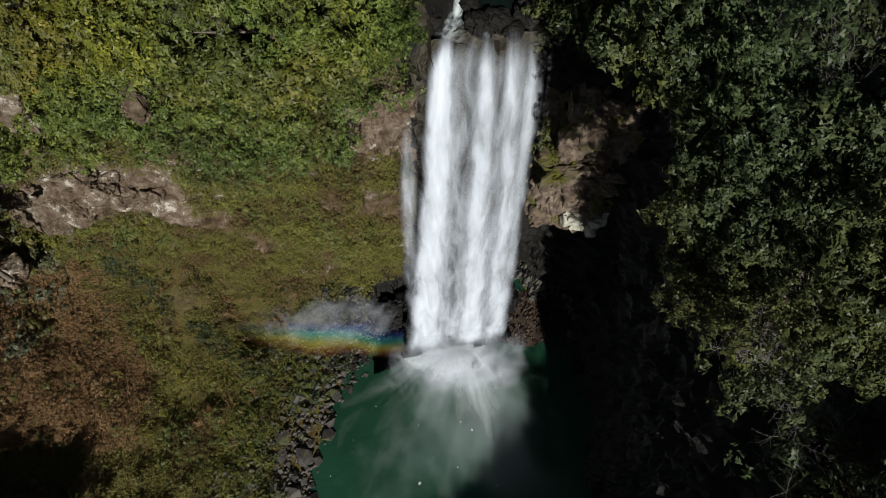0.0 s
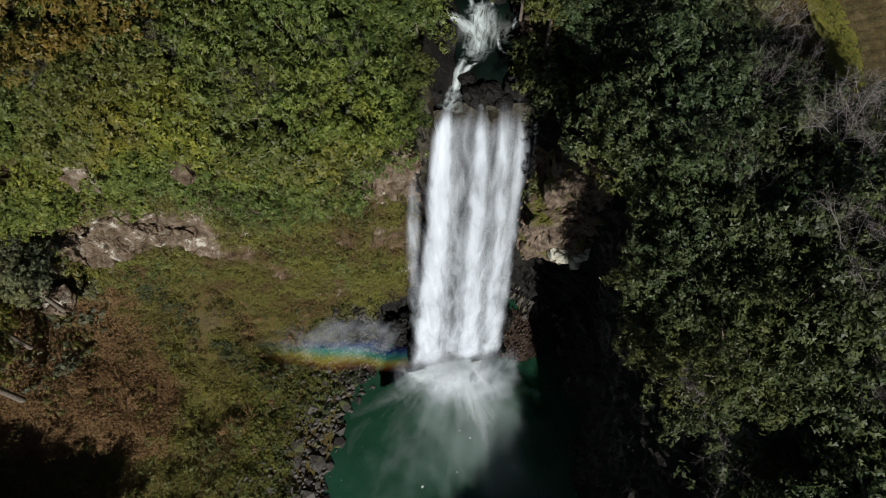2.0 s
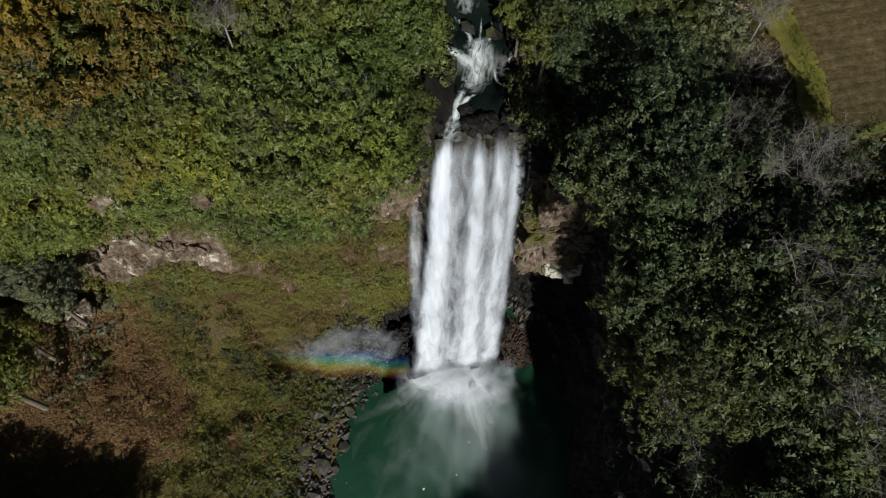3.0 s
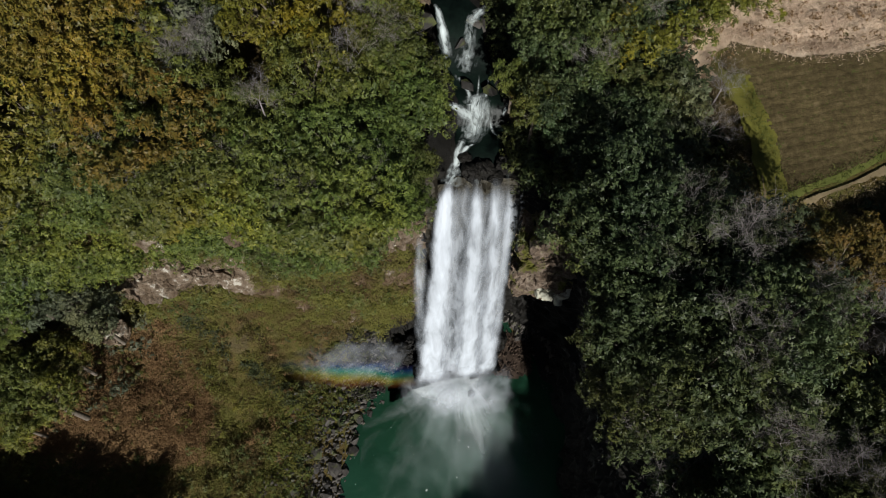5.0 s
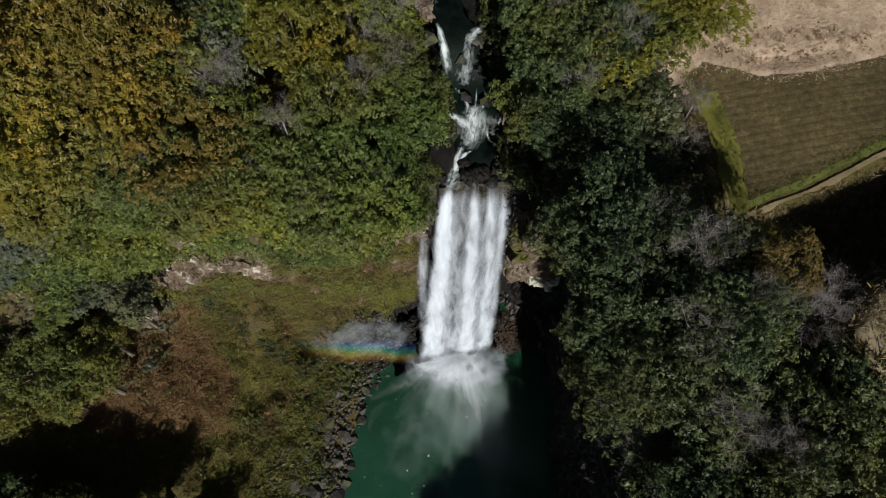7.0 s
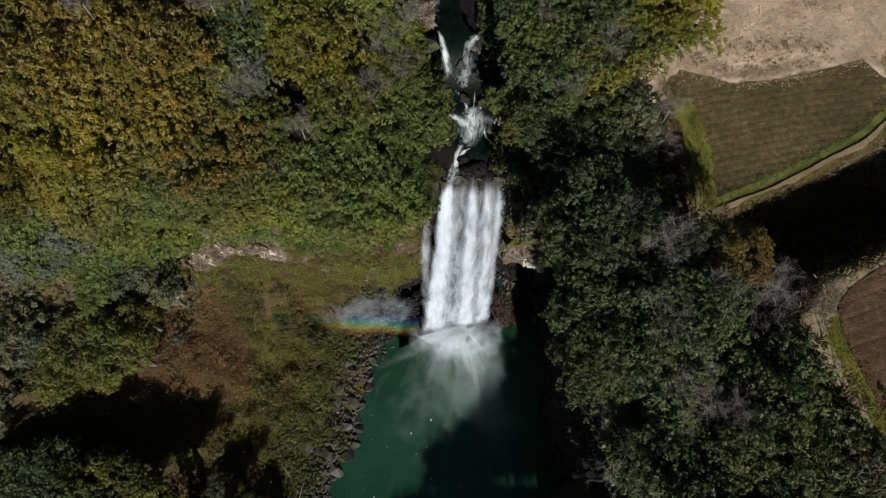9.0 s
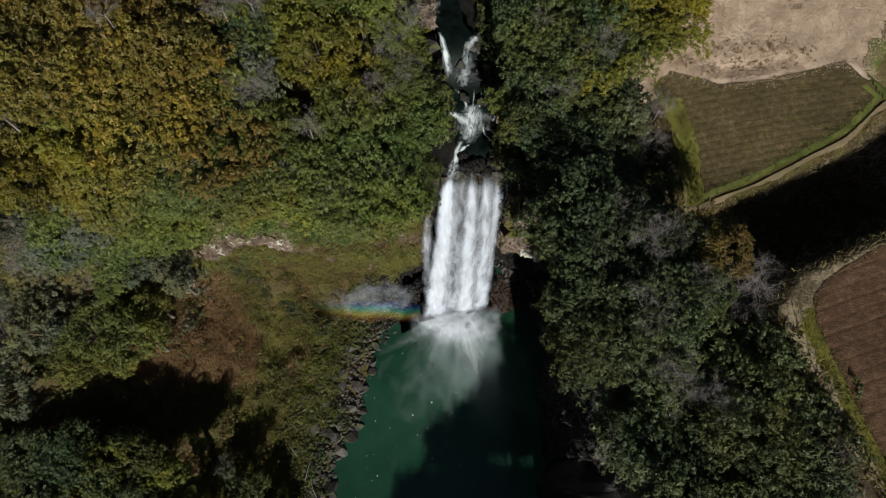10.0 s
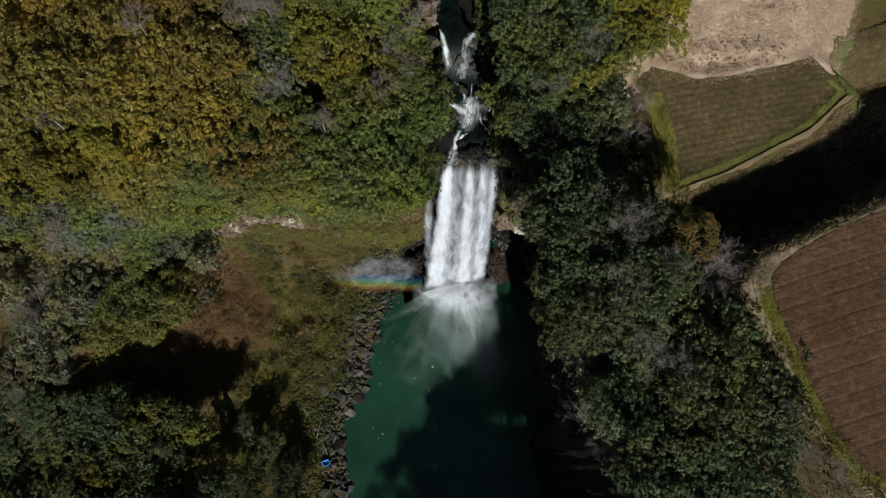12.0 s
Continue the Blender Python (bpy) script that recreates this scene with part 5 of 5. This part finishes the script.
def bed_height(y):
    return 35.6 + smooth(27.5, 29, y) * 0.6 + smooth(30.2, 32.4, y) * 1.7 + smooth(33, 38.5, y) * 3.2 + smooth(40, 60, y) * 2


def cascade(points, width, seed, thin=0.9):
    """A ribbon of broken water down the stream's bed: places in plan and half widths."""
    pts = np.array(points, float)
    t = np.linspace(0, len(pts) - 1, 20 * len(pts))
    cx, cy = (np.interp(t, range(len(pts)), pts[:, k]) for k in range(2))
    dx, dy = np.gradient(cx), np.gradient(cy)
    ln = np.hypot(dx, dy) + 1e-6
    ahead = np.cumsum(ln)
    w = np.linspace(-1, 1, 18)
    wide = np.interp(t, range(len(pts)), width)[:, None]
    x = (cx[:, None] - (dy / ln)[:, None] * w * wide) + fractal(ahead[:, None] * 0.9 + 0 * w, w * 2 + 0 * t[:, None], 0.8, 3, seed) * 0.3 * wide
    y = cy[:, None] + (dx / ln)[:, None] * w * wide
    z = bed_height(y) + 0.42 + fractal(x, y, 1.4, 3, seed) * 0.12
    d = 0.8 * (1 - np.abs(w)) ** 0.7 * thin * np.interp(t, [0, 0.35, len(pts) - 1.7, len(pts) - 1], [0.25, 1, 0.95, 0.2])[:, None]
    d = d * (0.85 + 0.5 * fractal(x, y, 1.1, 3, seed + 5))
    return veil("cascade", x, y, z, d, w * wide + seed, ahead[:, None] + 0 * w, M_RAPID, stream)


sx, sy = np.meshgrid(np.linspace(-1, 1, 12), np.linspace(27.0, 62, 130))
mid = np.interp(sy, [p[1] for p in STREAM], [p[0] for p in STREAM])
bed_z = bed_height(sy)
stream = veil("stream", mid + sx * (1.7 + 0.5 * fractal(sy * 0.6, 0 * sy + np.sign(sx) * 3, 1.0, 3, 6.0)), sy, bed_z + 0.22, 0 * sx, sx, sy, M_STREAM)
tagged(stream, "dark rushing stream feeding the falls", "water", kind="structure")
for k, (points, width, thin) in enumerate((
        ([(-2.4, 44.5), (-2.0, 41.5), (-1.8, 39.6)], [0.3, 0.4, 0.2], 0.35),
        ([(-1.8, 38.6), (-1.3, 37.3), (-1.0, 36.0), (-0.6, 34.9)], [0.25, 0.35, 0.45, 0.5], 0.95),
        ([(2.2, 38.4), (1.0, 37.4), (0.9, 36.4), (0.8, 35.3), (0.5, 34.3)], [0.4, 0.55, 0.5, 0.8, 0.9], 0.9),
        ([(-0.2, 34.1), (0.5, 33.7), (0.9, 32.9), (1.1, 32.1)], [0.12, 0.2, 0.22, 0.3], 1.0),
        ([(1.75, 34.2), (1.7, 33.0), (1.6, 32.1)], [0.06, 0.14, 0.25], 0.9),
        ([(2.45, 33.9), (2.4, 33.0), (2.2, 32.0)], [0.06, 0.16, 0.3], 0.9),
        ([(1.6, 32.7), (1.7, 31.8), (1.55, 30.9), (1.2, 30.0), (0.6, 29.4)], [0.9, 1.35, 1.35, 1.1, 0.5], 0.85),
        ([(-0.8, 31.9), (0.0, 31.7), (0.9, 31.3), (1.4, 31.0)], [0.12, 0.3, 0.45, 0.5], 1.0),
        ([(4.3, 33.3), (4.3, 32.4), (3.8, 31.6), (3.4, 31.0)], [0.12, 0.18, 0.15, 0.12], 0.8),
        ([(2.6, 31.2), (2.9, 30.3), (3.5, 29.9)], [0.25, 0.14, 0.1], 0.7),
        ([(0.6, 29.7), (0.25, 28.7), (0.1, 27.7), (-0.15, 26.9), (-0.3, 26.1), (-0.4, 25.8)], [0.35, 0.45, 0.5, 0.65, 0.85, 0.9], 1.1),
        ([(1.5, 29.2), (0.9, 28.9), (0.3, 28.3)], [0.12, 0.25, 0.3], 0.9),
        ([(2.8, 28.0), (3.0, 27.0), (3.1, 26.3), (3.1, 25.9)], [0.1, 0.22, 0.35, 0.4], 0.9),
        ([(1.3, 27.2), (1.6, 26.5), (1.7, 25.9)], [0.08, 0.25, 0.4], 0.8),
        ([(4.2, 28.0), (4.1, 27.0), (4.2, 26.0)], [0.3, 0.5, 0.5], 0.35))):
    cascade(points, width, 1.0 + 2 * k, thin)

# white water and drifting streaks on the pool
fx, fy = np.meshgrid(np.linspace(-10, 11, 130), np.linspace(-9, 23, 190))
ang, far = np.arctan2(fx - 1.0, 21.5 - fy), np.hypot(fx - 1.0, 21.5 - fy)
core = smooth(5.2, 0.6, np.hypot((fx + 0.2) / 1.3, (fy - 19.4) / 0.8) + fractal(fx, fy, 0.6, 4, 12.0) * 1.6)
rays = fractal(ang * 4.5 + 0.05 * far, far * 0.12, 1.0, 4, 31.0)
drift = np.exp(-np.maximum(far - 3, 0) / 9.0) * np.clip(0.75 + rays * 0.55, 0, 1) * smooth(-1.35, -0.8, ang) * smooth(1.3, 0.8, ang)
plume = np.exp(-(((ang - 0.30 - 0.006 * far) / 0.17) ** 2)) * smooth(25, 6, far) * (0.75 + 0.5 * rays)
foam = veil("foam", fx, fy, 0.05 + 0.25 * core * (1 + fractal(fx, fy, 0.9, 3, 2.0)), np.maximum(core * 1.0, np.minimum(drift * 0.68 + plume * 0.44, 0.8)), ang * 9, far * 0.45, M_FOAM)
tagged(foam, "white foam and streaks spreading from the falls", "foam", kind="stuff")
# tiny white quads painted in as sparkles on the water
specks = np.stack([rng.uniform(-13, 8, 150), rng.uniform(-10, 15, 150), np.full(150, 0.03)], -1)
specks = specks[away(specks[:, 0], specks[:, 1], POOL) < -0.4]
dirs = rng.normal(size=(len(specks), 2)) * rng.uniform(0.015, 0.055, (len(specks), 1))
q = np.stack([specks + np.c_[dirs * a, dirs[:, 0] * 0] + np.c_[-dirs[:, 1] * c, dirs[:, 0] * c, dirs[:, 0] * 0] for a, c in ((1, 0), (0, 0.6), (-1, 0), (0, -0.6))], 1)
M_FLECK, n, l, b = material("foam_fleck", 0.5, 0.4)
b.inputs["Base Color"].default_value = (0.7, 0.72, 0.68, 1)
tagged(new("foam_flecks", mesh_of("foam_flecks", q.reshape(-1, 3), np.arange(len(q) * 4).reshape(-1, 4).tolist(), M_FLECK)), "small white flecks lying on the pool as its sparkles", "foam", kind="stuff")

# spray drifting round the foot of the falls
mx, my = np.meshgrid(np.linspace(-1, 1, 60), np.linspace(-1, 1, 60))
for k, (cx, cy, cz0, wx, wy, skew, thick, lean) in enumerate(((-9.4, 20.8, 3.4, 11.5, 5.8, 2.0, 0.36, 0.25), (-0.2, 18.2, 2.0, 8.6, 5.6, 0.0, 0.50, 0.4), (0.6, 18.6, 3.4, 8.0, 4.6, 0.0, 0.42, 0.6), (2.2, 13.0, 0.9, 15.0, 14.0, -3.0, 0.40, 0.0))):
    rr = np.hypot(mx, my) + fractal(mx, my, 1.6, 4, 51.0 + k) * 0.7
    d = np.exp(-((rr / 0.52) ** 2)) * thick * smooth(1.0, 0.8, np.maximum(np.abs(mx), np.abs(my)))
    m = veil("mist", cx + mx * wx + skew * my, cy + my * wy, cz0 + lean * my * wy, d, mx * wx, my * wy, M_HAZE if wy > 10 else M_MIST)
    tagged(m, "thin white spray drifting from the falls", "mist", kind="stuff")
# the spray's rainbow, painted as colour on a fixed sheet: violet inside, red outside
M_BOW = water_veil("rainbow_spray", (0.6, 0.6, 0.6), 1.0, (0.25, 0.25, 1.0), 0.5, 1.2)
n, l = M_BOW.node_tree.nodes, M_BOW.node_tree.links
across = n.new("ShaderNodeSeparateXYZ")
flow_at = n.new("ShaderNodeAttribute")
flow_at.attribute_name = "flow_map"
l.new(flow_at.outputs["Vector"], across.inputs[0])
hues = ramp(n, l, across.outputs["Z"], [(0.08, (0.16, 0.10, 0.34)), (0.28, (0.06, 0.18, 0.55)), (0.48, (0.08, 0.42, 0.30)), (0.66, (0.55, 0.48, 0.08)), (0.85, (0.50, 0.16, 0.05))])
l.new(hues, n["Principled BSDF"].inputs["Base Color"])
bx, bw = np.meshgrid(np.linspace(-27, -2.2, 110), np.linspace(0, 1, 24))
by = 22.3 + 0.20 * bx + 0.0078 * bx**2 - 3.2 * bw
bz = np.clip(lie(bx, by)[0] + 0.9, 2.0, 5.5) + 0.25 * fractal(bx, by, 0.5, 2, 3.0)
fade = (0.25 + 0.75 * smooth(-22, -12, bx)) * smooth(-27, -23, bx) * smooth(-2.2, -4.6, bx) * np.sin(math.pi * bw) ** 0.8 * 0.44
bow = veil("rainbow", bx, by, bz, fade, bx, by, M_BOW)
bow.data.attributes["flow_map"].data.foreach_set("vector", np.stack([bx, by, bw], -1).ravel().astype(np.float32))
tagged(bow, "faint rainbow painted on a thin sheet in the spray", "rainbow", kind="stuff")

# ---- small things on the shore ----
def crate(x, y, z):
    """An open plastic crate: a base, four sides and a rim."""
    root = new("plastic_crate")
    wide, deep, tall, t = 1.0, 0.75, 0.42, 0.04

    def slab(name, at, size):
        bm = bmesh.new()
        bmesh.ops.create_cube(bm, size=1.0)
        for v in bm.verts:
            v.co = Vector((v.co.x * size[0] + at[0], v.co.y * size[1] + at[1], v.co.z * size[2] + at[2]))
        bmesh.ops.bevel(bm, geom=bm.edges[:], offset=0.012, segments=2, affect="EDGES")
        me = bpy.data.meshes.new(name)
        bm.to_mesh(me)
        bm.free()
        me.materials.append(M_BLUE)
        ob = new(name, me)
        ob.parent = root
    slab("bottom", (0, 0, t / 2), (wide, deep, t))
    for s in (-1, 1):
        slab("side", (s * (wide - t) / 2, 0, tall / 2 + t / 2), (t, deep, tall))
        slab("side", (0, s * (deep - t) / 2, tall / 2 + t / 2), (wide - 2 * t - 0.006, t, tall))
        slab("rim", (s * wide / 2, 0, tall + t), (0.09, deep + 0.1, 0.06))
        slab("rim", (0, s * deep / 2, tall + t), (wide - 0.1, 0.09, 0.06))
    root.matrix_basis = pose(x, y, z, 12, -8, 25)
    return tagged(root, "empty bright blue plastic crate lying on the stones", "crate")


crate(-17.3, -6.5, height_at(-17.3, -6.5) + 0.3)
for x, y, length, turn, dip in ((-18.6, -2.0, 2.6, 80, 6), (-21.0, 1.0, 3.0, 130, 8), (-17.6, -4.4, 2.4, 115, 4), (-20.2, 5.6, 3.2, 30, 8)):
    v, f = [], []
    limb(v, f, (-length / 2, 0, 0), (0, 0.06, 0.03), 0.07, 0.06, 6)
    limb(v, f, (0, 0.06, 0.03), (length / 2, 0, 0), 0.06, 0.03, 6)
    log = new("driftwood_pole", mesh_of("driftwood_pole", v, f, M_TWIG, False))
    log.matrix_basis = pose(x, y, height_at(x, y) + 0.7, 0, dip, turn)
    tagged(log, "pale driftwood pole lying across the boulders", "driftwood")
